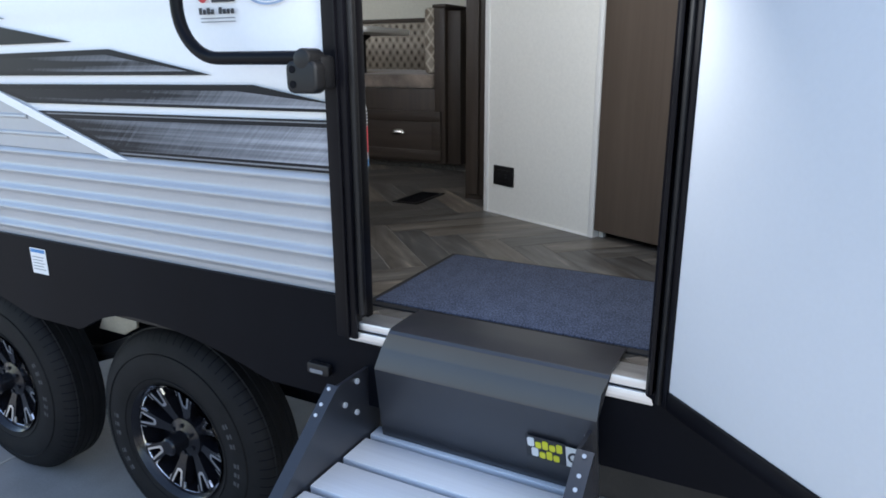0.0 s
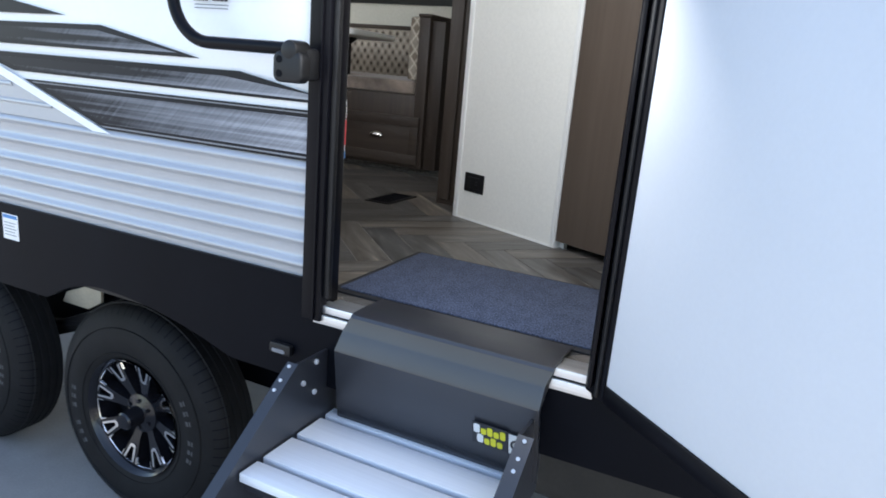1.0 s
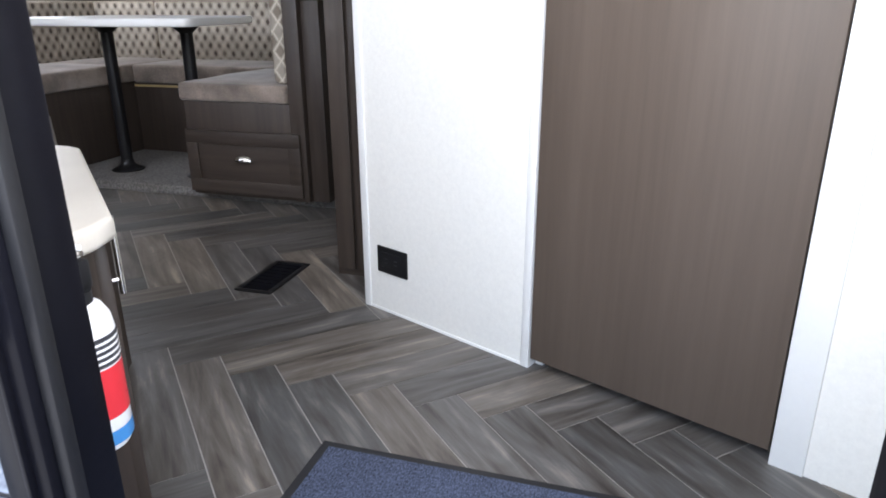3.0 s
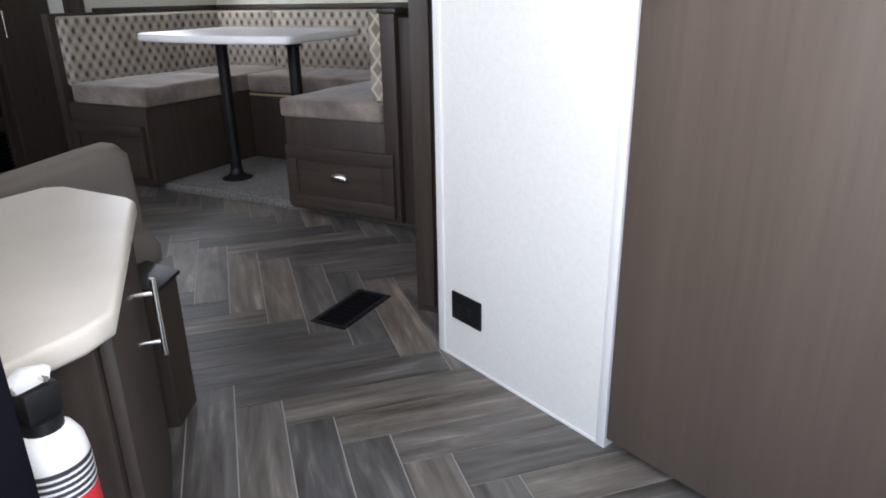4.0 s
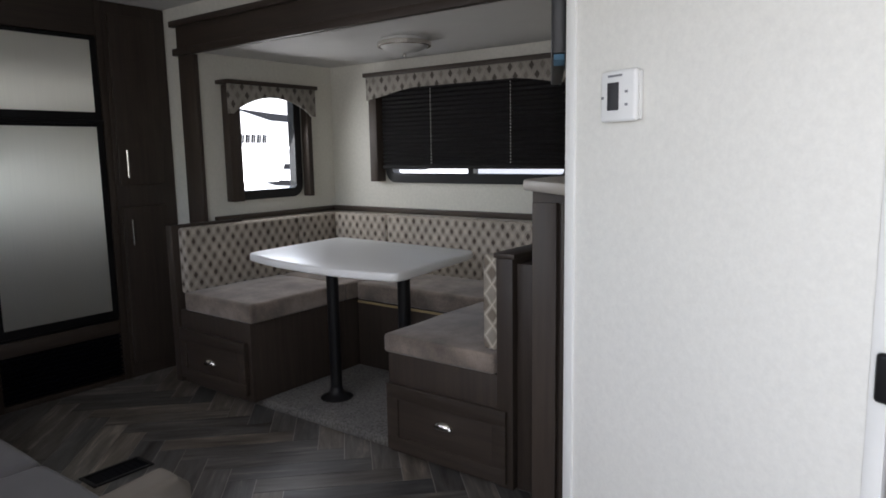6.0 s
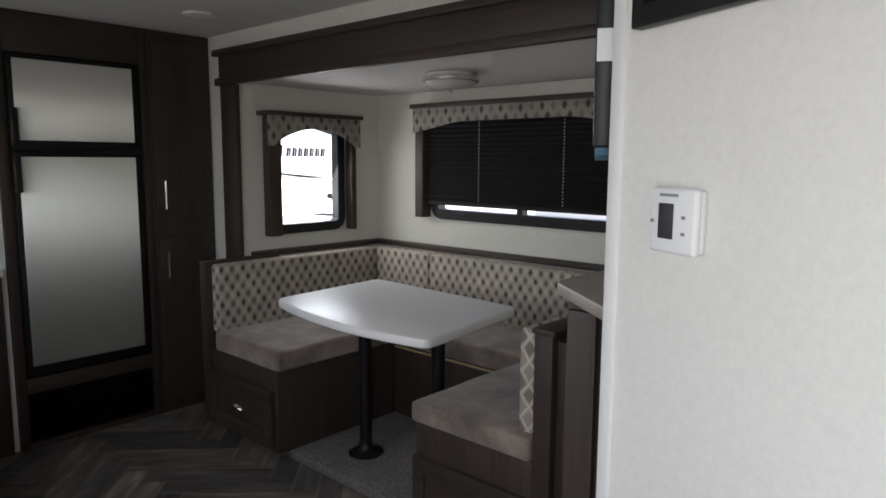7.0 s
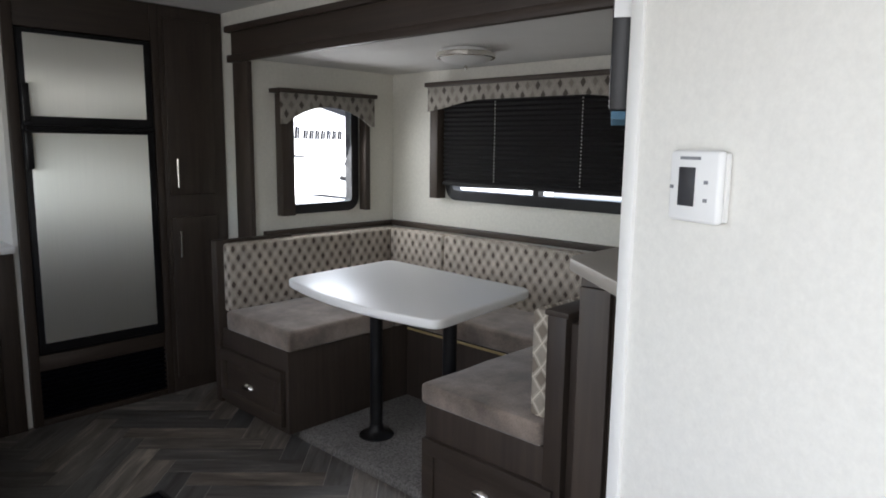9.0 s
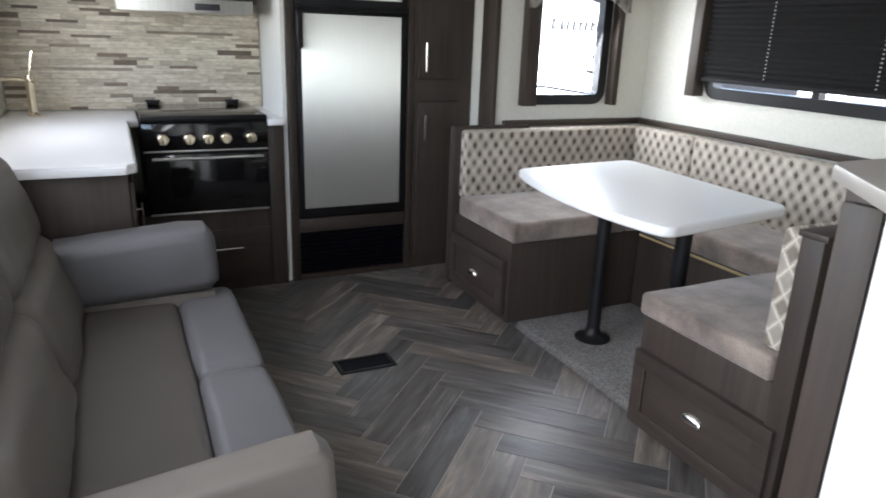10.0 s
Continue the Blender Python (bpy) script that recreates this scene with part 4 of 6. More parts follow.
part("body", bm, M_PLASTIC, latch)
bm = bm_new()
prism(bm, rounded(-0.120, -0.080, -0.137, -0.127, 0.004), -0.0255, -0.0235, "y")
part("plate", bm, M_DECALGREY, latch, "dull grey plate")

sheet = thing("tyre_label", (-1.200, -0.007, 0.03), "white information label with blue heading on the skirt", "label")
bm = bm_new()
box(bm, -1.240, -1.162, -0.0075, -0.0065, -0.042, 0.042)
part("sheet", bm, M_PAPER, sheet, smooth=None)
bm = bm_new()
box(bm, -1.236, -1.166, -0.0080, -0.0074, 0.028, 0.039)
part("heading_bar", bm, M_BLUE, sheet, smooth=None)
for k in range(5):
    bm = bm_new()
    box(bm, -1.232, -1.174 - 0.006 * (k % 2), -0.0080, -0.0074, 0.012 - k * 0.010, 0.0145 - k * 0.010)
    part("text_bar", bm, M_DECALGREY, sheet, smooth=None)

for nm, xc, zc, ww, hh, lb in (("inlet_cover", -1.70, 0.115, 0.075, 0.055, "black square power inlet cover"), ("drain_plug", -1.49, 0.109, 0.0, 0.0, "round black plug in the siding")):
    bm = bm_new()
    if ww:
        prism(bm, rounded(xc - ww, xc + ww, zc - hh / 1.6, zc + hh / 1.6, 0.01), -0.030, -0.002, "y", 0.005)
    else:
        rod(bm, (xc, -0.002, zc), (xc, -0.026, zc), 0.035, 24, bev=0.004)
        box(bm, xc - 0.024, xc + 0.024, -0.030, -0.024, zc - 0.006, zc + 0.006, 0.002)
    single(nm, bm, M_PLASTIC, lb, "cover")

catch = thing("compartment_catch", (-1.645, -0.003, 0.585), "black moulded compartment catch on the trailer side", "catch")
bm = bm_new()
prism(bm, rounded(-1.705, -1.582, 0.582, 0.708, 0.012), -0.020, -0.0035, "y", 0.005)
part("plate", bm, M_PLASTIC, catch)
bm = bm_new()
prism(bm, rounded(-1.678, -1.610, 0.600, 0.690, 0.010), -0.038, -0.0195, "y", 0.007)
part("lever", bm, M_PLASTIC, catch)

badge = thing("dealer_sticker", (-0.33, -0.004, 0.72), "red and black dealer sticker on the white siding", "sticker")
bm = bm_new()
prism(bm, [(-0.388 + 0.016 * math.cos(radians(a_)), 0.762 + 0.020 * math.sin(radians(a_))) for a_ in range(0, 360, 18)], -0.0036, -0.0026, "y")
part("red_disc", bm, M_RED, badge, smooth=None)
for k in range(9):
    if k == 4:
        continue
    bm = bm_new()
    box(bm, -0.402 + k * 0.0125, -0.402 + k * 0.0125 + 0.0098, -0.0034, -0.0026, 0.716, 0.731 if k in (0, 2, 5) else 0.727)
    part("text_bar", bm, M_INK, badge, smooth=None)
for x0_, x1_, z_, mt in ((-0.360, -0.288, 0.742, M_INK), (-0.398, -0.290, 0.706, M_DECALGREY), (-0.398, -0.290, 0.698, M_DECALGREY)):
    bm = bm_new()
    box(bm, x0_, x1_, -0.0034, -0.0026, z_, z_ + (0.010 if mt is M_INK else 0.0022))
    part("text_bar", bm, mt, badge, smooth=None)
emblem = thing("maker_emblem", (-0.18, -0.004, 0.74), "blue and silver oval emblem on the white siding", "sticker")
for r_, mt, dy in ((1.0, M_PALEBLUE, 0.0), (0.84, M_DECALWHITE, -0.0005), (0.76, M_PALEBLUE, -0.0010), (0.42, M_DECALWHITE, -0.0015)):
    bm = bm_new()
    prism(bm, [(-0.188 + 0.066 * r_ * math.cos(radians(a_)), 0.762 + 0.031 * r_ * math.sin(radians(a_))) for a_ in range(0, 360, 12)], -0.0036 + dy, -0.0026, "y")
    part("oval", bm, mt, emblem, smooth=None)
model = thing("model_number", (-0.19, -0.004, 0.80), "black italic model number on the white siding", "sticker")
tx = words("T2360", pose(-0.248, -0.0034, 0.803, 90, 0, 0), 0.038, M_INK, model)

# fire extinguisher just inside the doorway
EX, EY = -0.066, 0.124
ext = thing("fire_extinguisher", (EX, EY, 0.3520), "white fire extinguisher with red label inside the doorway", "extinguisher")
bm = bm_new()
lathe(bm, [(0.0, 0.3500), (0.032, 0.3530), (0.0365, 0.3620), (0.0365, 0.4960), (0.034, 0.5120), (0.027, 0.5250), (0.016, 0.5330), (0.0, 0.5350)], pose(EX, EY, 0), 32)
part("bottle", bm, M_PAPER, ext)
for z0_, z1_, mt, nm in ((0.3960, 0.4580, M_RED, "red_label"), (0.4600, 0.4960, M_INK, "black_label"), (0.3620, 0.3800, M_BLUE, "blue_label")):
    bm = bm_new()
    lathe(bm, [(0.0371, z0_), (0.0371, z1_)], pose(EX, EY, 0), 32)
    part(nm, bm, mt, ext)
for k in range(4):
    bm = bm_new()
    lathe(bm, [(0.0375, 0.4650 + k * 0.0075), (0.0375, 0.4680 + k * 0.0075)], pose(EX, EY, 0), 32)
    part("text_bar", bm, M_PAPER, ext)
bm = bm_new()
rod(bm, (EX, EY, 0.5300), (EX, EY, 0.5440), 0.020, 20)
box(bm, EX - 0.014, EX + 0.014, EY - 0.018, EY + 0.020, 0.5420, 0.5780, 0.005)
part("valve", bm, M_PLASTIC, ext, "black valve head")
bm = bm_new()
prism(bm, [(EY - 0.020, 0.5790), (EY + 0.014, 0.5790), (EY + 0.018, 0.5920), (EY - 0.006, 0.6000), (EY - 0.024, 0.5900)], EX - 0.008, EX + 0.010, "x", 0.004)
part("lever", bm, M_PAPER, ext, "white squeeze lever")
bm = bm_new()
rod(bm, (EX + 0.010, EY + 0.004, 0.5880), (EX + 0.020, EY + 0.004, 0.5880), 0.003, 10)
part("pin", bm, M_CHROME, ext)
bm = bm_new()
box(bm, EX - 0.018, EX + 0.018, 0.061, EY - 0.036, 0.3820, 0.5420, 0.003)
part("bracket", bm, M_PLASTIC, ext)


# ---- entry ----
mat_ = thing("door_mat", (0.34, 0.37, 0.0), "blue-grey ribbed door mat with black bound edge", "mat")
bm = bm_new()
box(bm, -0.048, 0.728, 0.122, 0.626, 0.0055, 0.012, 0.002)
part("binding", bm, M_MATEDGE, mat_)
bm = bm_new()
box(bm, -0.028, 0.708, 0.142, 0.606, 0.0115, 0.0165, 0.002)
part("carpet_face", bm, M_MAT, mat_)


def floor_vent(cx, cy, wx, wy, label):
    v = thing("floor_vent", (cx, cy, 0.0), label, "vent", "floor vents")
    bm = bm_new()
    for x0, x1, y0, y1 in ((cx - wx / 2, cx + wx / 2, cy - wy / 2, cy - wy / 2 + 0.016), (cx - wx / 2, cx + wx / 2, cy + wy / 2 - 0.016, cy + wy / 2),
                           (cx - wx / 2, cx - wx / 2 + 0.016, cy - wy / 2 + 0.016, cy + wy / 2 - 0.016), (cx + wx / 2 - 0.016, cx + wx / 2, cy - wy / 2 + 0.016, cy + wy / 2 - 0.016)):
        box(bm, x0, x1, y0, y1, 0.0055, 0.0105, 0.001)
    part("rim", bm, M_PLASTIC, v)
    bm = bm_new()
    box(bm, cx - wx / 2 + 0.015, cx + wx / 2 - 0.015, cy - wy / 2 + 0.015, cy + wy / 2 - 0.015, 0.0052, 0.0062)
    part("well", bm, M_SKIRT, v, smooth=None)
    for k in range(9):
        yy = cy - wy / 2 + 0.026 + k * (wy - 0.052) / 8
        bm = bm_new()
        box(bm, cx - wx / 2 + 0.016, cx + wx / 2 - 0.016, yy - 0.0018, yy + 0.0018, 0.0062, 0.0076)
        part("slat", bm, M_SKIRT, v, smooth=None)


floor_vent(-0.600, 1.380, 0.125, 0.262, "black floor register in the entry")
floor_vent(-2.205, 1.375, 0.125, 0.240, "black floor register beside the sofa")

# low cabinet between doorway and sofa
lowcab = thing("entry_cabinet", (-0.42, 0.30, 0.0), "low walnut cabinet with cream laminate top beside the doorway", "cabinet")
body_ = [(-0.735, 0.062), (-0.150, 0.062), (-0.150, 0.245), (-0.525, 0.582), (-0.735, 0.582)]
bm = bm_new()
prism(bm, body_, 0.0, 0.552)
part("body", bm, M_WOOD, lowcab, smooth=None)
top_ = [(-0.748, 0.063), (-0.118, 0.063), (-0.113, 0.215), (-0.125, 0.262), (-0.500, 0.602), (-0.530, 0.612), (-0.715, 0.614), (-0.748, 0.590)]
bm = bm_new()
prism(bm, top_, 0.552, 0.585, "z", 0.008, 3)
part("top", bm, M_CREAMTOP, lowcab, "cream laminate top")
fdir = Vector((-0.525 + 0.150, 0.582 - 0.245, 0)).normalized()
fm = Matrix.Translation((-0.150, 0.245, 0)) @ Matrix(((fdir.x, fdir.y, 0, 0), (fdir.y, -fdir.x, 0, 0), (0, 0, 1, 0), (0, 0, 0, 1)))
bm = bm_new()
box(bm, 0.03, 0.475, 0.0, 0.018, 0.06, 0.535, 0.003, 2, fm)
bmesh.ops.recalc_face_normals(bm, faces=bm.faces)
cdoor = part("door", bm, M_WOOD, lowcab)
bm = bm_new()
a_, b_ = fm @ Vector((0.335, 0.050, 0.345)), fm @ Vector((0.335, 0.050, 0.490))
rod(bm, a_, b_, 0.0055, 12)
for zz in (0.372, 0.463):
    rod(bm, fm @ Vector((0.335, 0.015, zz)), fm @ Vector((0.335, 0.050, zz)), 0.0042, 10)
part("handle", bm, M_CHROME, cdoor, "satin nickel bar handle")

bm = bm_new()
prism(bm, [(-0.735, 0.585), (-0.600, 0.690), (-0.650, 0.785), (-0.755, 0.868)], 0.0, 0.342)
box_ = part("side_box", bm, M_WOOD, lowcab, smooth=None)
bm = bm_new()
prism(bm, [(-0.735, 0.600), (-0.596, 0.690), (-0.640, 0.790), (-0.760, 0.800)], 0.3425, 0.352, "z", 0.002)
part("cover_plate", bm, M_PLASTIC, box_, "glossy black cover plate")

# ---- sofa ----
def plump(bm, swell, wrinkle, seed):
    """Fine mesh for upholstery: swells the middle of each face and lays in shallow creases."""
    bmesh.ops.subdivide_edges(bm, edges=[e_ for e_ in bm.edges if e_.calc_length() > 0.12], cuts=6, use_grid_fill=True)
    bm.normal_update()
    lo = Vector([min(v.co[k] for v in bm.verts) for k in range(3)])
    hi = Vector([max(v.co[k] for v in bm.verts) for k in range(3)])
    for v in bm.verts:
        q = [2 * (v.co[k] - lo[k]) / max(1e-6, hi[k] - lo[k]) - 1 for k in range(3)]
        mid_ = sorted(1 - q[k] * q[k] for k in range(3))
        p = v.co + Vector((seed * 3.1, seed * 1.7, 0))
        crease = noise.noise(Vector((p.x * 5.0, p.y * 9.0, p.z * 9.0))) + 0.5 * noise.noise(p * 17)
        v.co += v.normal * (swell * mid_[1] * mid_[2] + wrinkle * crease)
    return bm


sofa = thing("sofa", (-1.5, 0.45, 0.0), "grey leatherette sofa bed with fold-out front edge", "sofa")
SA, SB = -2.15, -0.80
bm = bm_new()
box(bm, SA + 0.03, SB - 0.06, 0.10, 0.80, 0.02, 0.30, 0.02)
part("base", bm, M_SOFAWARM, sofa)
bm = bm_new()
box(bm, SA + 0.02, SB - 0.05, 0.28, 0.672, 0.28, 0.450, 0.03, 4)
plump(bm, 0.006, 0.0025, 2.0)
part("seat", bm, M_SOFASEAT, sofa, "dark taupe seat cushion")
for x0, x1 in ((SA + 0.02, -1.502), (-1.498, SB - 0.05)):
    bm = bm_new()
    box(bm, x0, x1, 0.676, 0.855, 0.25, 0.452, 0.032, 4)
    plump(bm, 0.008, 0.0022, x0)
    part("front_cushion", bm, M_SOFA, sofa, "pale grey padded front edge")
for x0, x1 in ((SA + 0.02, -1.502), (-1.498, SB - 0.05)):
    bm = bm_new()
    tilt_ = Matrix.Translation((0, 0.335, 0.40)) @ Matrix.Rotation(radians(17), 4, "X")
    box(bm, x0, x1, -0.085, 0.088, 0.0, 0.30, 0.072, 6, tilt_)
    box(bm, x0, x1, -0.085, 0.076, 0.27, 0.57, 0.070, 6, tilt_)
    plump(bm, 0.006, 0.007, x0)
    back_ = part("backrest", bm, M_SOFAWARM, sofa, "taupe padded backrest")
    bm = bm_new()
    tube(bm, [tilt_ @ Vector((x0 + 0.03 + (x1 - x0 - 0.06) * k / 8, 0.046, 0.284)) for k in range(9)], 0.004, 6)
    part("seam", bm, M_INK, back_)
bm = bm_new()
prism(bm, [(0.34, 0.462), (0.775, 0.482), (0.805, 0.51), (0.800, 0.650), (0.775, 0.688), (0.70, 0.692), (0.34, 0.665)], SA - 0.005, SA + 0.155, "x", 0.040, 4)
plump(bm, 0.004, 0.003, 5.0)
part("armrest", bm, M_SOFA, sofa, "padded grey armrest")
bm = bm_new()
box(bm, SA + 0.004, SA + 0.13, 0.30, 0.79, 0.28, 0.475, 0.012)
part("armrest_base", bm, M_SOFAWARM, sofa)
bm = bm_new()
prism(bm, [(0.30, 0.30), (0.83, 0.30), (0.850, 0.45), (0.842, 0.595), (0.815, 0.622), (0.75, 0.618), (0.30, 0.572)], SB - 0.088, SB + 0.004, "x", 0.026, 4)
part("armrest", bm, M_SOFAWARM, sofa, "padded taupe armrest")
bm = bm_new()
prism(bm, [(0.20, 0.05), (0.80, 0.05), (0.87, 0.12), (0.885, 0.36), (0.85, 0.415), (0.20, 0.415)], SB - 0.10, SB + 0.012, "x", 0.03, 4)
part("side_panel", bm, M_SOFAWARM, sofa, "padded side panel")

# ---- kitchen ----
worktop = thing("worktop", (-3.0, 0.33, 0.835), "white laminate worktop with rolled edge", "worktop")
part("top", prism(bm_new(), [(-3.795, 0.063), (-2.235, 0.063), (-2.215, 0.10), (-2.215, 0.565), (-2.245, 0.592), (-3.33, 0.592), (-3.36, 0.64), (-3.795, 0.64)], 0.835, 0.872, "z", 0.006, 3), M_TABLE, worktop)
bm = bm_new()
box(bm, -3.33, -2.25, 0.5925, 0.597, 0.836, 0.862, 0.002)
part("edge_strip", bm, M_TABLE, worktop, "rolled white front edge")
bm = bm_new()
box(bm, -2.2145, -2.210, 0.11, 0.56, 0.836, 0.862, 0.002)
part("edge_strip", bm, M_TABLE, worktop, "rolled white end edge")
sideunit = thing("base_cabinet", (-2.8, 0.32, 0.0), "walnut base cabinet under the white worktop", "cabinet", "kitchen base cabinets")
bm = bm_new()
box(bm, -3.79, -2.235, 0.065, 0.565, 0.0, 0.834, 0.002)
part("body", bm, M_WOOD, sideunit)
for x0, x1 in ((-3.20, -2.75), (-2.74, -2.26)):
    bm = bm_new()
    box(bm, x0, x1, 0.566, 0.582, 0.08, 0.80, 0.003)
    d_ = part("door", bm, M_WOOD, sideunit)
    bm = bm_new()
    rod(bm, (x1 - 0.05, 0.61, 0.45), (x1 - 0.05, 0.61, 0.60), 0.005, 10)
    for zz in (0.475, 0.575):
        rod(bm, (x1 - 0.05, 0.582, zz), (x1 - 0.05, 0.61, zz), 0.004, 8)
    part("handle", bm, M_CHROME, d_)
RX = -3.23
fill = thing("base_cabinet", (-3.5, 1.26, 0.0), "narrow walnut filler cabinet between stove and fridge", "cabinet", "kitchen base cabinets")
bm = bm_new()
box(bm, -3.79, RX - 0.012, 1.222, 1.300, 0.0, 0.845, 0.002)
part("body", bm, M_WOOD, fill)
bm = bm_new()
box(bm, -3.79, RX + 0.004, 1.222, 1.306, 0.846, 0.880, 0.004)
part("top", bm, M_TABLE, fill, "white laminate strip")
stove = thing("stove", (-3.5, 0.93, 0.0), "black gas range with glass lid and drawer below", "stove")
bm = bm_new()
box(bm, -3.79, RX - 0.012, 0.645, 1.220, 0.43, 0.868, 0.003)
part("body", bm, M_BLACK, stove)
bm = bm_new()
box(bm, -3.79, RX, 0.645, 1.220, 0.870, 0.900, 0.006)
part("lid", bm, M_OVENGLASS, stove, "glossy black glass lid")
for y0, y1 in ((0.70, 0.76), (1.105, 1.165)):
    bm = bm_new()
    box(bm, -3.782, -3.742, y0, y1, 0.9005, 0.922, 0.003)
    rod(bm, (-3.762, y0 - 0.006, 0.918), (-3.762, y1 + 0.006, 0.918), 0.006, 10)
    part("lid_hinge", bm, M_BLACK, stove, "black lid hinge")
bm = bm_new()
box(bm, RX - 0.006, RX + 0.003, 0.650, 1.215, 0.874, 0.902, 0.003)
part("lid_edge", bm, M_BLACK, stove)
bm = bm_new()
box(bm, RX - 0.012, RX + 0.006, 0.645, 1.220, 0.735, 0.868, 0.004)
panel_ = part("control_panel", bm, M_OVENGLASS, stove, "black control panel")
bm = bm_new()
box(bm, RX + 0.002, RX + 0.010, 0.647, 1.218, 0.733, 0.741, 0.002)
part("trim_strip", bm, M_STEEL, panel_)
for yy in (0.735, 0.850, 0.935, 1.018, 1.135):
    bm = bm_new()
    lathe(bm, [(0.029, 0.0), (0.029, 0.006), (0.026, 0.012), (0.0245, 0.030), (0.020, 0.034), (0.0, 0.034)], pose(RX + 0.006, yy, 0.795, 0, 90, 0), 24)
    kb = part("knob", bm, M_KNOB, panel_, "brushed metal knob")
    bm = bm_new()
    box(bm, RX + 0.038, RX + 0.044, yy - 0.0035, yy + 0.0035, 0.776, 0.814, 0.002)
    part("pointer", bm, M_KNOB, panel_)
bm = bm_new()
box(bm, RX - 0.012, RX + 0.008, 0.652, 1.214, 0.435, 0.722, 0.004)
od = part("oven_door", bm, M_OVENGLASS, stove, "black glass oven door")
bm = bm_new()
rod(bm, (RX + 0.034, 0.68, 0.705), (RX + 0.034, 1.19, 0.705), 0.007, 12)
for yy in (0.70, 1.17):
    rod(bm, (RX + 0.006, yy, 0.705), (RX + 0.034, yy, 0.705), 0.006, 10)
part("handle", bm, M_STEEL, od)
bm = bm_new()
box(bm, RX + 0.004, RX + 0.012, 0.655, 1.211, 0.428, 0.438, 0.002)
part("trim_strip", bm, M_STEEL, od)
drawer = thing("base_cabinet", (-3.5, 0.93, 0.0), "walnut pot drawer under the stove", "cabinet", "kitchen base cabinets")
bm = bm_new()
box(bm, -3.79, RX - 0.014, 0.60, 1.220, 0.0, 0.425, 0.002)
part("body", bm, M_WOOD, drawer)
bm = bm_new()
box(bm, RX - 0.013, RX + 0.004, 0.66, 1.212, 0.07, 0.33, 0.003)
df = part("drawer_front", bm, M_WOODY, drawer)
bm = bm_new()
rod(bm, (RX + 0.030, 0.92, 0.238), (RX + 0.030, 1.07, 0.238), 0.005, 10)
for yy in (0.945, 1.045):
    rod(bm, (RX + 0.004, yy, 0.238), (RX + 0.030, yy, 0.238), 0.004, 8)
part("handle", bm, M_CHROME, df)

hood = thing("range_hood", (-3.55, 0.92, 1.38), "brushed range hood under a dark microwave cabinet", "hood")
bm = bm_new()
prism(bm, [(-3.79, 1.365), (-3.79, 1.438), (-3.40, 1.438), (-3.385, 1.425), (-3.385, 1.365)], 0.60, 1.205, "y", 0.003)
part("body", bm, M_STEEL, hood)
bm = bm_new()
box(bm, -3.3845, -3.380, 0.935, 1.050, 1.376, 1.406, 0.002)
part("switch_panel", bm, M_INK, hood)
micro = thing("microwave", (-3.55, 0.92, 1.49), "black built-in microwave over the range", "microwave")
bm = bm_new()
box(bm, -3.79, -3.36, 0.58, 1.262, 1.450, 1.80, 0.006)
part("body", bm, M_BLACK, micro)
bm = bm_new()
box(bm, -3.3605, -3.348, 0.60, 1.225, 1.468, 1.78, 0.004)
mdoor = part("door", bm, M_BLACK, micro)
bm = bm_new()
box(bm, -3.3485, -3.3465, 0.640, 1.150, 1.505, 1.755, 0.001)
part("glass", bm, M_OVENGLASS, mdoor, "dark door glass")
uppers = thing("wall_cabinet", (-3.6, 0.6, 1.5), "dark walnut wall cabinets under the ceiling", "cabinet")
bm = bm_new()
box(bm, -3.79, -3.42, 0.065, 0.575, 1.50, CEIL - 0.003, 0.002)
box(bm, -3.79, -3.42, 0.576, 1.306, 1.802, CEIL - 0.003, 0.002)
part("body", bm, M_WOOD, uppers)
bm = bm_new()
box(bm, -3.419, -3.402, 0.09, 0.56, 1.52, 2.0, 0.003)
part("door", bm, M_WOOD, uppers)

tap = thing("faucet", (-3.55, 0.20, 0.872), "bright nickel kitchen faucet with an upright lever", "faucet")
bm = bm_new()
lathe(bm, [(0.0, 0.873), (0.027, 0.873), (0.027, 0.882), (0.019, 0.892), (0.018, 1.015), (0.021, 1.020), (0.021, 1.048), (0.016, 1.060), (0.0, 1.062)], pose(-3.55, 0.20, 0), 24)
part("body", bm, M_KNOB, tap)
bm = bm_new()
tube(bm, [(-3.55, 0.20, 1.036), (-3.54, 0.14, 1.044), (-3.52, 0.08, 1.046), (-3.50, 0.072, 1.030)], 0.010, 12)
part("spout", bm, M_KNOB, tap)
bm = bm_new()
tube(bm, [(-3.55, 0.202, 1.055), (-3.552, 0.212, 1.11), (-3.555, 0.226, 1.17)], 0.007, 10)
part("lever", bm, M_KNOB, tap)

# white side panel between stove and fridge
bm = bm_new()
box(bm, -3.79, -3.27, 1.308, 1.328, 0.0, CEIL - 0.003)
single("partition", bm, M_PANEL, "white side panel between stove and fridge", "panel", "structure", smooth=None)

# fridge and its tall cabinets
FX = -3.25
fcab = thing("fridge_cabinet", (-3.5, 1.66, 0.0), "tall dark walnut surround holding the fridge", "cabinet")
for nm, y0, y1, z0, z1 in (("stile", 1.330, 1.372, 0.0, CEIL - 0.003), ("stile", 1.972, 2.010, 0.0, CEIL - 0.003)):
    bm = bm_new()
    box(bm, -3.79, FX, y0, y1, z0, z1, 0.002)
    part(nm, bm, M_WOOD, fcab)
for z0, z1 in ((0.0, 0.032), (0.272, 0.345), (1.845, CEIL - 0.003)):
    bm = bm_new()
    box(bm, -3.79, FX - 0.003, 1.373, 1.971, z0, z1, 0.002)
    part("rail", bm, M_WOODY, fcab)
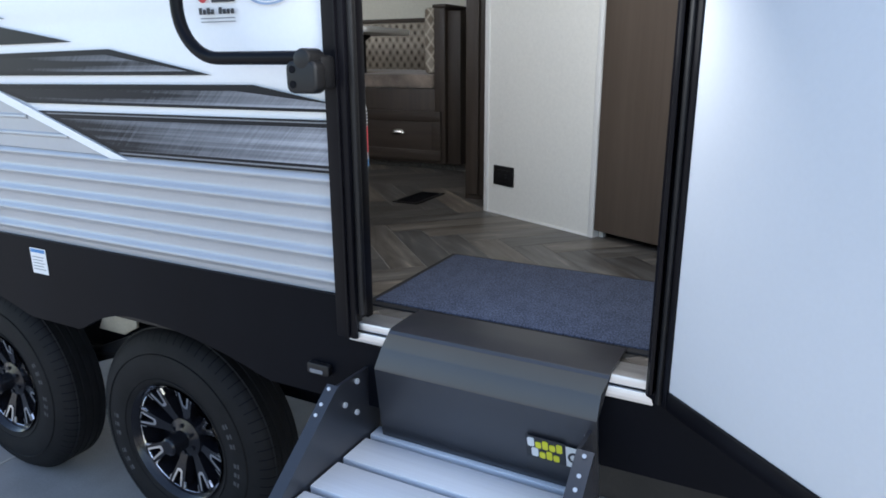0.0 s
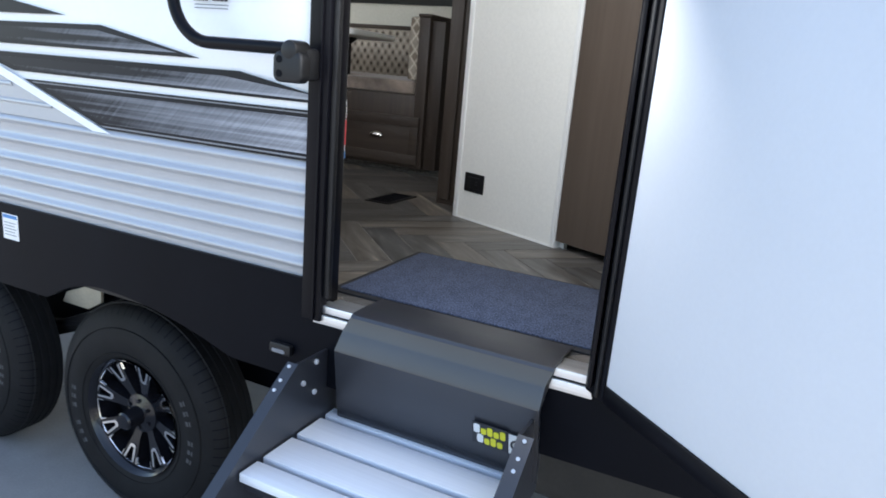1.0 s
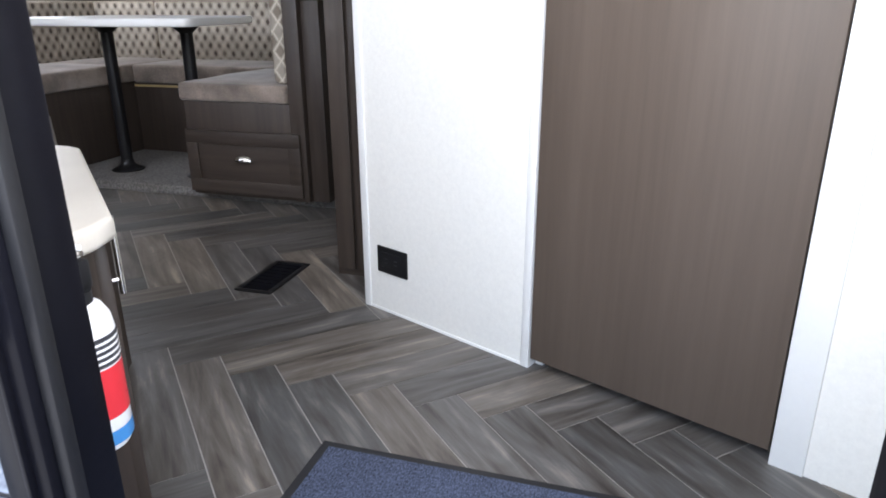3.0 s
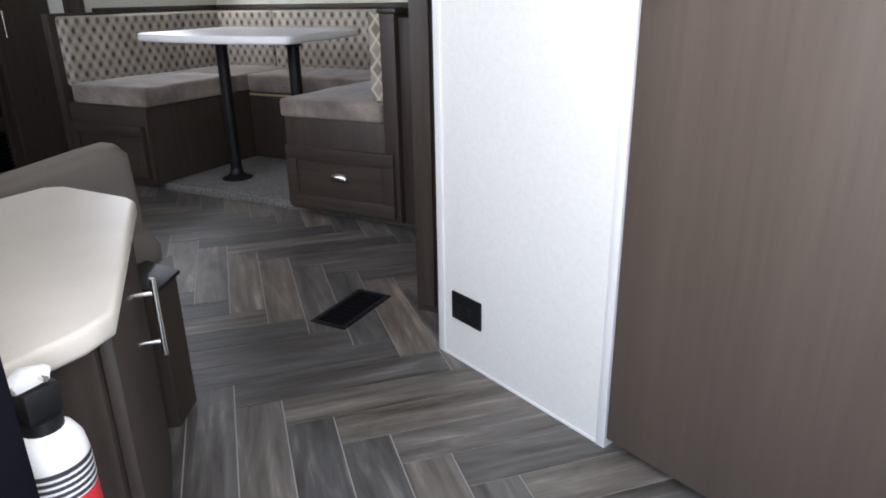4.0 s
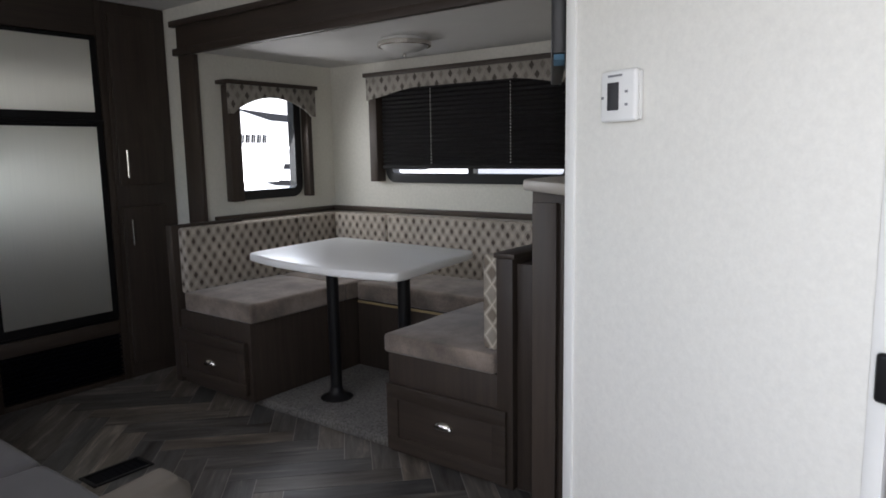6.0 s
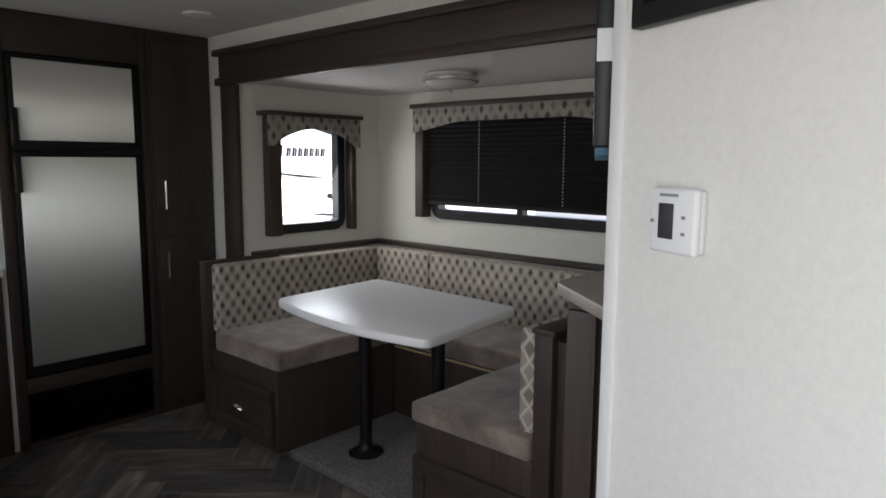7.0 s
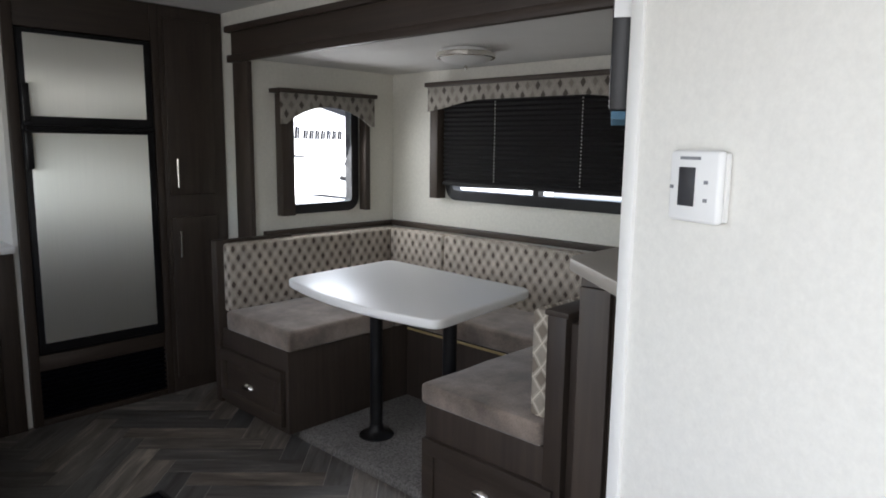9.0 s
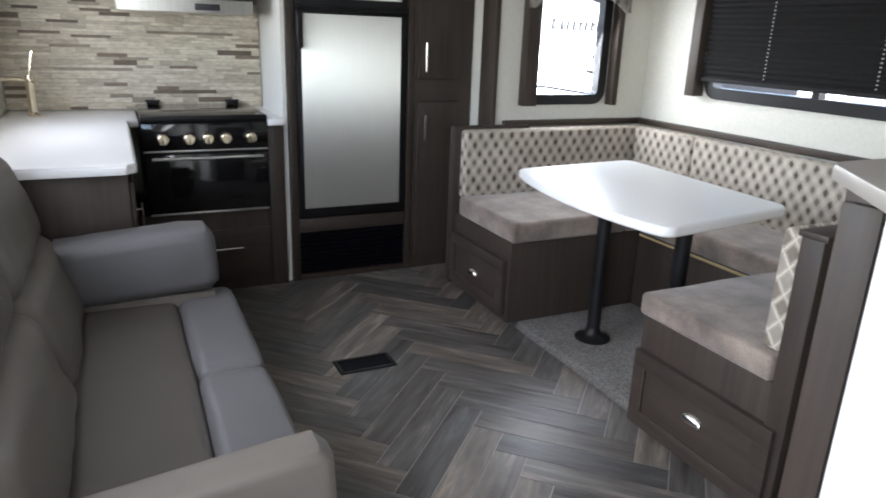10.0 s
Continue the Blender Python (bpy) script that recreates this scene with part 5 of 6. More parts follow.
grille = thing("fridge_grille", (-3.3, 1.67, 0.033), "black louvred vent grille under the fridge", "grille")
bm = bm_new()
box(bm, -3.35, FX - 0.030, 1.375, 1.969, 0.034, 0.270)
part("backing", bm, M_SKIRT, grille, smooth=None)
for k in range(9):
    bm = bm_new()
    zz = 0.052 + k * 0.025
    box(bm, FX - 0.030, FX - 0.006, 1.376, 1.968, zz - 0.004, zz + 0.004, m=None)
    part("slat", bm, M_SKIRT, grille, smooth=None)
fridge = thing("fridge", (-3.5, 1.67, 0.346), "two-door stainless fridge in a black frame", "fridge")
bm = bm_new()
box(bm, -3.78, FX - 0.012, 1.376, 1.968, 0.346, 1.842, 0.002)
part("case", bm, M_BLACK, fridge)
for z0, z1, nm in ((0.362, 1.400, "lower_door"), (1.412, 1.836, "freezer_door")):
    bm = bm_new()
    box(bm, FX - 0.012, FX + 0.006, 1.380, 1.964, z0, z1, 0.005)
    dr = part(nm, bm, M_BLACK, fridge)
    bm = bm_new()
    box(bm, FX + 0.0055, FX + 0.012, 1.402, 1.928, z0 + 0.044, z1 - 0.018, 0.002)
    part("stainless_panel", bm, M_FRIDGE, dr, "brushed stainless panel")
for z0, z1 in ((1.22, 1.385), (1.43, 1.60)):
    bm = bm_new()
    box(bm, FX + 0.004, FX + 0.034, 1.376, 1.408, z0, z1, 0.008, 3)
    part("handle", bm, M_PLASTIC, fridge, "black moulded handle")
bm = bm_new()
rod(bm, (FX + 0.014, 1.385, 1.406), (FX + 0.014, 1.962, 1.406), 0.010, 12)
part("hinge_bar", bm, M_BLACK, fridge)

pantry = thing("pantry_cabinet", (-3.5, 2.18, 0.0), "tall dark walnut pantry with two doors", "cabinet")
bm = bm_new()
box(bm, -3.79, FX - 0.002, 2.012, FAR - 0.003, 0.0, CEIL - 0.003, 0.002)
part("body", bm, M_WOOD, pantry)
for z0, z1, h0, h1 in ((1.075, 1.965, 1.115, 1.262), (0.085, 0.955, 0.752, 0.888)):
    bm = bm_new()
    box(bm, FX - 0.001, FX + 0.016, 2.030, 2.285, z0, z1, 0.003)
    pd = part("door", bm, M_WOOD, pantry)
    bm = bm_new()
    rod(bm, (FX + 0.044, 2.062, h0), (FX + 0.044, 2.062, h1), 0.0055, 10)
    for zz in (h0 + 0.025, h1 - 0.025):
        rod(bm, (FX + 0.016, 2.062, zz), (FX + 0.044, 2.062, zz), 0.004, 8)
    part("handle", bm, M_CHROME, pd, "satin nickel bar handle")

# ---- dinette ----
BZ = 0.051


def pull(parent, cx, y, cz):
    """Cup pull on a drawer front that faces the entry."""
    bm = bm_new()
    n = 10
    rows_ = []
    for i in range(n + 1):
        t_ = math.pi * i / n
        ring = []
        for k in range(7):
            s_ = 0.5 * math.pi * k / 6
            ring.append(bm.verts.new((cx - 0.044 * math.cos(t_), y - 0.024 * math.sin(s_) * math.sin(t_) ** 0.6, cz - 0.010 + 0.030 * math.cos(s_) * math.sin(t_) ** 0.8)))
        rows_.append(ring)
    for p_, q_ in zip(rows_, rows_[1:]):
        for k in range(6):
            bm.faces.new((p_[k], p_[k + 1], q_[k + 1], q_[k]))
    bmesh.ops.remove_doubles(bm, verts=bm.verts, dist=1e-5)
    gone_ = bmesh.ops.extrude_face_region(bm, geom=list(bm.faces))
    bmesh.ops.translate(bm, vec=(0, 0.002, -0.001), verts=[v for v in gone_["geom"] if isinstance(v, bmesh.types.BMVert)])
    bmesh.ops.recalc_face_normals(bm, faces=bm.faces)
    part("cup_pull", bm, M_CHROME, parent, "polished cup pull", 60)


def drawer_front(bench, x0, x1, z0, z1, y, cx, cz):
    bm = bm_new()
    box(bm, x0, x1, y, y + 0.018, z0, z1, 0.003)
    d_ = part("drawer", bm, M_WOODX, bench)
    w_ = 0.055
    bm = bm_new()
    for a0, a1, c0, c1 in ((x0, x1, z0, z0 + w_), (x0, x1, z1 - w_, z1), (x0, x0 + w_, z0 + w_, z1 - w_), (x1 - w_, x1, z0 + w_, z1 - w_)):
        box(bm, a0, a1, y - 0.007, y + 0.001, c0, c1, 0.002)
    part("rim", bm, M_WOODX, d_)
    pull(d_, cx, y - 0.001, cz)


bl = thing("dinette_bench", (-2.55, 2.6, BZ), "walnut bench base with a front drawer, fridge side", "bench", "dinette benches")
bm = bm_new()
box(bm, -2.835, -2.262, 2.078, 3.20, BZ, 0.435, 0.003)
part("base", bm, M_WOOD, bl)
bm = bm_new()
box(bm, -2.892, -2.838, 2.062, 2.30, BZ, 0.872, 0.004)
part("end_board", bm, M_WOOD, bl)
bm = bm_new()
box(bm, -2.888, -2.840, 2.300, 2.50, BZ, 0.872, 0.003)
part("end_board", bm, M_WOOD, bl)
drawer_front(bl, -2.820, -2.285, 0.085, 0.345, 2.058, -2.563, 0.205)
br = thing("dinette_bench", (-1.08, 2.5, BZ), "walnut bench base with a front drawer, bathroom side", "bench", "dinette benches")
bm = bm_new()
box(bm, -1.385, -0.882, 2.064, 3.20, BZ, 0.455, 0.003)
part("base", bm, M_WOOD, br)
bm = bm_new()
box(bm, -0.880, -0.815, 2.054, 2.75, BZ, 0.866, 0.004)
part("end_board", bm, M_WOOD, br)
bm = bm_new()
box(bm, -0.887, -0.805, 2.048, 2.76, 0.8665, 0.884, 0.004)
part("cap", bm, M_WOODY, br)
bm = bm_new()
box(bm, -0.813, -0.735, 2.078, 2.30, BZ, 0.85, 0.003)
part("filler", bm, M_WOOD, br)
drawer_front(br, -1.380, -0.838, 0.070, 0.336, 2.047, -1.105, 0.222)
bk = thing("dinette_bench", (-1.8, 3.0, BZ), "walnut bench base along the slide-out's back wall", "bench", "dinette benches")
bm = bm_new()
box(bm, -2.260, -1.387, 2.80, 3.27, BZ, 0.43, 0.003)
part("base", bm, M_WOOD, bk)
bm = bm_new()
box(bm, -2.255, -1.392, 2.793, 2.80, 0.408, 0.420, 0.002)
part("edge_strip", bm, M_GOLDEDGE, bk, "worn gold edge strip")


def cushion(name, x0, x1, y0, y1, z0, z1, bev, material, label, category, puff=0.0, m=None):
    bm = bm_new()
    box(bm, x0, x1, y0, y1, z0, z1, bev, 4)
    if puff:
        bmesh.ops.subdivide_edges(bm, edges=[e_ for e_ in bm.edges if e_.calc_length() > 0.25], cuts=7, use_grid_fill=True)
        cx, cy = (x0 + x1) / 2, (y0 + y1) / 2
        for v in bm.verts:
            k_ = max(0, 1 - ((v.co.x - cx) / (x1 - x0) * 2) ** 2) * max(0, 1 - ((v.co.y - cy) / (y1 - y0) * 2) ** 2)
            if v.co.z > (z0 + z1) / 2:
                v.co.z += puff * k_ + 0.004 * noise.noise(v.co * 9)
    if m is not None:
        bmesh.ops.transform(bm, matrix=m, verts=bm.verts)
    return single(name, bm, material, label, category, smooth=60)


cushion("seat_cushion", -2.785, -2.245, 2.072, 2.70, 0.436, 0.532, 0.016, M_SUEDE, "taupe suede seat cushion on the fridge-side bench", "cushion", 0.014)
cushion("seat_cushion", -2.785, -2.245, 2.703, 3.22, 0.436, 0.530, 0.016, M_SUEDE, "taupe suede corner seat cushion", "cushion", 0.012)
cushion("seat_cushion", -2.243, -1.405, 2.775, 3.22, 0.431, 0.528, 0.016, M_SUEDE, "taupe suede seat cushion along the back wall", "cushion", 0.012)
cushion("seat_cushion", -1.396, -0.884, 2.046, 2.74, 0.456, 0.530, 0.016, M_SUEDE, "taupe suede seat cushion on the bathroom-side bench", "cushion", 0.016)
cushion("seat_cushion", -1.402, -0.760, 2.743, 3.22, 0.456, 0.528, 0.016, M_SUEDE, "taupe suede cushion in the far corner", "cushion", 0.012)
cushion("back_cushion", -2.862, -2.785, 2.10, 2.86, 0.515, 0.858, 0.018, M_LATTICE, "lattice-patterned back cushion on the side wall", "cushion")
cushion("back_cushion", -2.862, -2.785, 2.865, 3.225, 0.515, 0.858, 0.018, M_LATTICE, "lattice-patterned corner back cushion", "cushion")
cushion("back_cushion", -2.780, -2.345, 3.145, 3.225, 0.515, 0.858, 0.018, M_LATTICE, "lattice-patterned back cushion in the corner", "cushion")
cushion("back_cushion", -2.340, -0.97, 3.145, 3.225, 0.515, 0.858, 0.018, M_LATTICE, "long lattice-patterned back cushion under the window", "cushion")
cushion("back_cushion", -0.950, -0.888, 2.072, 2.76, 0.535, 0.872, 0.018, M_LATTICE_PALE, "lattice-patterned back cushion on the end board", "cushion")

table = thing("dinette_table", (-1.76, 2.33, BZ), "white laminate dinette table on two black posts", "table")
FL, BL, BR, FR = Vector((-2.205, 2.035)), Vector((-2.258, 2.682)), Vector((-1.345, 2.625)), Vector((-1.258, 1.985))
front = [FL + (FR - FL) * (i / 10) + Vector((0, 0.008 - 0.068 * 4 * (i / 10) * (1 - i / 10))) for i in range(11)]
raw = front + [BR, BL]


def soften(pts_, r, n=5):
    out = []
    for i, p in enumerate(pts_):
        a_, b_ = pts_[i - 1], pts_[(i + 1) % len(pts_)]
        d0, d1 = (a_ - p), (b_ - p)
        if d0.angle(d1) > radians(150):
            out.append(p)
            continue
        k0, k1 = min(r, d0.length * 0.45), min(r, d1.length * 0.45)
        s_, e_ = p + d0.normalized() * k0, p + d1.normalized() * k1
        for j in range(n + 1):
            t_ = j / n
            out.append(s_ * (1 - t_) ** 2 + p * 2 * t_ * (1 - t_) + e_ * t_ ** 2)
    return out


bm = bm_new()
prism(bm, [tuple(p) for p in soften(raw, 0.06)], 0.752, 0.786, "z", 0.009, 3)
part("tabletop", bm, M_TABLE, table)
for lx, ly in ((-1.994, 2.361), (-1.552, 2.363)):
    bm = bm_new()
    rod(bm, (lx, ly, 0.07), (lx, ly, 0.752), 0.0285, 24)
    lg = part("leg", bm, M_BLACK, table, "black steel post")
    bm = bm_new()
    lathe(bm, [(0.0, 0.051), (0.078, 0.051), (0.078, 0.056), (0.050, 0.066), (0.034, 0.082), (0.0295, 0.105), (0.0, 0.105)], pose(lx, ly, 0), 32)
    part("foot", bm, M_BLACK, lg)
    bm = bm_new()
    lathe(bm, [(0.030, 0.715), (0.060, 0.742), (0.064, 0.7515), (0.0, 0.7515)], pose(lx, ly, 0), 24)
    part("socket", bm, M_BLACK, lg)

# windows of the slide-out
win = thing("window_1", (SLX0, (W1Y0 + W1Y1) / 2, W1Z0), "small black-framed window with rounded corners", "window", kind="structure")


def ring_frame(bm, x0, x1, z0, z1, w_, r, lo, hi, axis):
    outer, inner = rounded(x0, x1, z0, z1, r), rounded(x0 + w_, x1 - w_, z0 + w_, z1 - w_, max(0.004, r - w_))
    def place(p, h):
        return (p[0], h, p[1]) if axis == "y" else (h, p[0], p[1])
    n = len(outer)
    A, B_ = [bm.verts.new(place(p, lo)) for p in outer], [bm.verts.new(place(p, lo)) for p in inner]
    C, D_ = [bm.verts.new(place(p, hi)) for p in outer], [bm.verts.new(place(p, hi)) for p in inner]
    for i in range(n):
        j = (i + 1) % n
        bm.faces.new((A[i], A[j], B_[j], B_[i])), bm.faces.new((C[j], C[i], D_[i], D_[j]))
        bm.faces.new((A[j], A[i], C[i], C[j])), bm.faces.new((B_[i], B_[j], D_[j], D_[i]))
    bmesh.ops.recalc_face_normals(bm, faces=bm.faces)
    return bm


bm = ring_frame(bm_new(), W1Y0 - 0.035, W1Y1 + 0.035, W1Z0 - 0.035, W1Z1 + 0.035, 0.052, 0.075, SLX0 - 0.04, SLX0 + 0.016, "x")
part("window_frame", bm, M_PLASTIC, win)
bm = bm_new()
box(bm, SLX0 - 0.034, SLX0 - 0.030, W1Y0 - 0.01, W1Y1 + 0.01, W1Z0 - 0.01, W1Z1 + 0.01)
pane = part("pane", bm, M_GLASS, win, smooth=None)
pane.visible_shadow = False
val1 = thing("window_valance", (SLX0 + 0.05, 2.72, 1.0), "lattice-cloth valance box with dark side boards", "valance", "window valances")
VX = SLX0 + 0.095
bm = bm_new()
box(bm, SLX0 + 0.002, VX + 0.012, 2.415, 3.066, 1.606, 1.628, 0.004)
part("top_board", bm, M_WOODY, val1)
bm = bm_new()
pts = [(2.428, 1.606), (2.428, 1.448)] + [(2.428 + 0.035 + (0.625 - 0.07) * i / 12, 1.448 + 0.096 * math.sin(math.pi * i / 12) ** 0.75) for i in range(0, 13)] + [(3.053, 1.448), (3.053, 1.606)]
prism(bm, pts, VX - 0.012, VX, "x", 0.003)
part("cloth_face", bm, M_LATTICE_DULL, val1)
for y0, y1 in ((2.450, 2.528), (3.012, 3.048)):
    bm = bm_new()
    box(bm, SLX0 + 0.002, SLX0 + 0.060, y0, y1, 0.968, 1.604, 0.003)
    part("side_board", bm, M_WOOD, val1)
win2 = thing("window_2", (-1.85, SLY1, W2Z0), "wide black-framed sliding window behind a drawn blind", "window", kind="structure")
bm = ring_frame(bm_new(), W2X0 - 0.03, W2X1 + 0.03, W2Z0 - 0.03, W2Z1 + 0.03, 0.055, 0.075, SLY1 - 0.022, SLY1 + 0.04, "y")
box(bm, -1.827, -1.792, SLY1 - 0.018, SLY1 + 0.03, W2Z0 + 0.01, W2Z1 - 0.01)
part("window_frame", bm, M_PLASTIC, win2)
bm = bm_new()
box(bm, W2X0 - 0.005, W2X1 + 0.005, SLY1 + 0.030, SLY1 + 0.034, W2Z0 - 0.005, W2Z1 + 0.005)
pane = part("pane", bm, M_GLASS, win2, smooth=None)
pane.visible_shadow = False
val2 = thing("window_valance", (-1.85, SLY1 - 0.06, 1.05), "wide lattice-cloth valance box with dark side boards", "valance", "window valances")
VY = SLY1 - 0.115
bm = bm_new()
box(bm, -2.505, -1.095, VY - 0.012, SLY1 - 0.002, 1.664, 1.688, 0.004)
part("top_board", bm, M_WOODX, val2)
bm = bm_new()
pts = [(-2.490, 1.664), (-2.490, 1.532)] + [(-2.490 + 0.03 + (1.38 - 0.06) * i / 16, 1.530 + 0.055 * min(1.0, math.sin(math.pi * i / 16) * 1.5)) for i in range(1, 16)] + [(-1.110, 1.532), (-1.110, 1.664)]
prism(bm, pts, VY, VY + 0.012, "y", 0.003)
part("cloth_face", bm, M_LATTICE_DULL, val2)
for x0, x1 in ((-2.510, -2.450), (-1.170, -1.115)):
    bm = bm_new()
    box(bm, x0, x1, SLY1 - 0.075, SLY1 - 0.002, 1.052, 1.660, 0.003)
    part("side_board", bm, M_WOOD, val2)
blind = thing("pleated_blind", (-1.85, SLY1 - 0.04, 1.13), "drawn black pleated blind with two bead cords", "blind")
bm = bm_new()
zs = np.arange(1.145, 1.655, 0.0125)
la = [bm.verts.new((-2.430, SLY1 - 0.048 + (0.012 if i % 2 else 0.0), z)) for i, z in enumerate(zs)]
lb = [bm.verts.new((-1.180, SLY1 - 0.048 + (0.012 if i % 2 else 0.0), z + 0.0)) for i, z in enumerate(zs)]
for i in range(len(zs) - 1):
    bm.faces.new((la[i], lb[i], lb[i + 1], la[i + 1]))
gone_ = bmesh.ops.extrude_face_region(bm, geom=list(bm.faces))
bmesh.ops.translate(bm, vec=(0, 0.003, 0), verts=[v for v in gone_["geom"] if isinstance(v, bmesh.types.BMVert)])
bmesh.ops.recalc_face_normals(bm, faces=bm.faces)
part("pleats", bm, M_BLIND, blind, smooth=None)
bm = bm_new()
box(bm, -2.430, -1.180, SLY1 - 0.052, SLY1 - 0.032, 1.128, 1.146, 0.003)
part("bottom_rail", bm, M_BLIND, blind)
for xc in (-2.058, -1.532):
    bm = bm_new()
    for k in range(26):
        zz = 1.16 + k * 0.0165
        box(bm, xc - 0.0022, xc + 0.0022, SLY1 - 0.0535, SLY1 - 0.0485, zz, zz + 0.006, 0.001, 1)
    part("bead_cord", bm, M_PAPER, blind, "white bead cord", None)

lamp = thing("ceiling_light", (-1.83, 2.74, SLZ1), "round ceiling light with nickel ring and frosted bowl, unlit", "lamp")
bm = bm_new()
lathe(bm, [(0.114, SLZ1 - 0.016), (0.127, SLZ1 - 0.016), (0.130, SLZ1 - 0.020), (0.130, SLZ1 - 0.036), (0.126, SLZ1 - 0.039), (0.116, SLZ1 - 0.038)], pose(-1.83, 2.74, 0), 40)
part("ring", bm, M_CHROME, lamp)
bm = bm_new()
lathe(bm, [(0.0, SLZ1 - 0.001), (0.112, SLZ1 - 0.001), (0.118, SLZ1 - 0.015), (0.116, SLZ1 - 0.037), (0.100, SLZ1 - 0.050), (0.070, SLZ1 - 0.060), (0.03, SLZ1 - 0.066), (0.0, SLZ1 - 0.067)], pose(-1.83, 2.74, 0), 40)
part("bowl", bm, M_FROST, lamp)
bm = bm_new()
lathe(bm, [(0.0, SLZ1 - 0.086), (0.006, SLZ1 - 0.084), (0.008, SLZ1 - 0.075), (0.004, SLZ1 - 0.066)], pose(-1.83, 2.74, 0), 16)
part("finial", bm, M_CHROME, lamp)
spot = thing("ceiling_speaker", (-2.72, 2.02, CEIL), "flat round white ceiling speaker", "speaker")
bm = bm_new()
lathe(bm, [(0.0, CEIL - 0.012), (0.055, CEIL - 0.012), (0.07, CEIL - 0.008), (0.075, CEIL - 0.001)], pose(-2.72, 2.02, 0), 32)
part("grille", bm, M_WHITE, spot)

# ---- wall things beside the entry ----
tcab = thing("counter_cabinet", (-0.25, 1.6, 0.0), "tall walnut cabinet with a pale laminate counter", "cabinet")
bm = bm_new()
box(bm, -0.412, -0.165, 1.470, 2.20, 0.0, 1.135, 0.003)
part("body", bm, M_WOOD, tcab)
for x0, x1 in ((-0.405, -0.345), (-0.335, -0.205)):
    bm = bm_new()
    box(bm, x0, x1, 1.456, 1.4695, 0.03, 1.11, 0.003)
    part("face_board", bm, M_WOOD, tcab)
bm = bm_new()
prism(bm, [(-0.432, 2.21), (-0.432, 1.47), (-0.420, 1.445), (-0.226, 1.290), (-0.165, 1.330), (-0.165, 2.21)], 1.136, 1.160, "z", 0.005, 2)
part("counter", bm, M_COUNTER, tcab, "pale laminate counter")
tv = thing("television", (-0.35, 1.5, 1.38), "flat black television seen edge-on beside the wall", "television")
TV = Matrix.Translation((-0.258, 1.330, 0)) @ Matrix.Rotation(radians(118), 4, "Z")
bm = bm_new()
box(bm, 0.0, 0.62, 0.0, 0.030, 1.40, 1.86, 0.004, 2, TV)
part("screen", bm, M_PLASTIC, tv)
bm = bm_new()
box(bm, 0.03, 0.55, -0.022, 0.0, 1.43, 1.72, 0.006, 2, TV)
part("back_shell", bm, M_PLASTIC, tv)
bm = bm_new()
box(bm, -0.0025, -0.0015, 0.002, 0.028, 1.525, 1.572, m=TV)
part("paper_tag", bm, M_PAPER, tv, "small printed tag", None)
bm = bm_new()
prism(bm, [(0.0, 1.399), (-0.004, 1.388), (0.018, 1.380), (0.022, 1.399)], 0.006, 0.026, "y", 0.001)
bmesh.ops.transform(bm, matrix=TV, verts=bm.verts)
part("corner_wrap", bm, M_FILM, tv, "blue protective corner film")

thermo = thing("thermostat", BATH @ Vector((0.132, 0, 1.306)), "white wall thermostat with a dark display", "thermostat")
bm = bm_new()
bath(bm, 0.106, 0.182, 0.0, 0.006, 1.268, 1.345, 0.004)
part("back_plate", bm, M_WHITE, thermo)
bm = bm_new()
bath(bm, 0.102, 0.181, 0.0055, 0.017, 1.266, 1.347, 0.005, 3)
part("case", bm, M_PAPER, thermo)
bm = bm_new()
bath(bm, 0.119, 0.145, 0.0165, 0.0178, 1.284, 1.328, 0.001)
part("display", bm, M_INK, thermo, "dark display")
for u_, z_ in ((0.162, 1.312), (0.162, 1.292), (0.108, 1.305)):
    bm = bm_new()
    bath(bm, u_ - 0.003, u_ + 0.003, 0.0165, 0.0175, z_ - 0.002, z_ + 0.002)
    part("button_mark", bm, M_DECALGREY, thermo, smooth=None)
bm = bm_new()
bath(bm, 0.120, 0.152, 0.0165, 0.0175, 1.3365, 1.340)
part("text_bar", bm, M_DECALGREY, thermo, smooth=None)

outlet = thing("power_outlet", BATH @ Vector((0.113, 0, 0.165)), "black power outlet low on the white wall", "outlet")
bm = bm_new()
bath(bm, 0.056, 0.171, 0.0, 0.006, 0.125, 0.203, 0.003)
part("plate", bm, M_PLASTIC, outlet)
bm = bm_new()
bath(bm, 0.076, 0.151, 0.0055, 0.0095, 0.142, 0.188, 0.003)
part("face", bm, M_PLASTIC, outlet)
for u_ in (0.095, 0.132):
    for dz in (-0.006, 0.006):
        bm = bm_new()
        bath(bm, u_ - 0.006, u_ + 0.006, 0.0092, 0.0100, 0.165 + dz - 0.0015, 0.165 + dz + 0.0015)
        part("slot", bm, M_INK, outlet, smooth=None)
panel2 = thing("control_monitor", BATH @ Vector((0.25, 0, 1.6)), "black control panel high on the white wall", "control panel")
bm = bm_new()
bath(bm, 0.052, 0.42, 0.0, 0.020, 1.548, 1.76, 0.004)
part("case", bm, M_PLASTIC, panel2)
bm = bm_new()
bath(bm, 0.075, 0.40, 0.0195, 0.0215, 1.575, 1.74, 0.001)
part("glass_face", bm, M_OVENGLASS, panel2)
bm = bm_new()
bath(bm, 0.205, 0.218, 0.0195, 0.0225, 1.556, 1.566, 0.001)
part("badge", bm, M_DECALGREY, panel2)

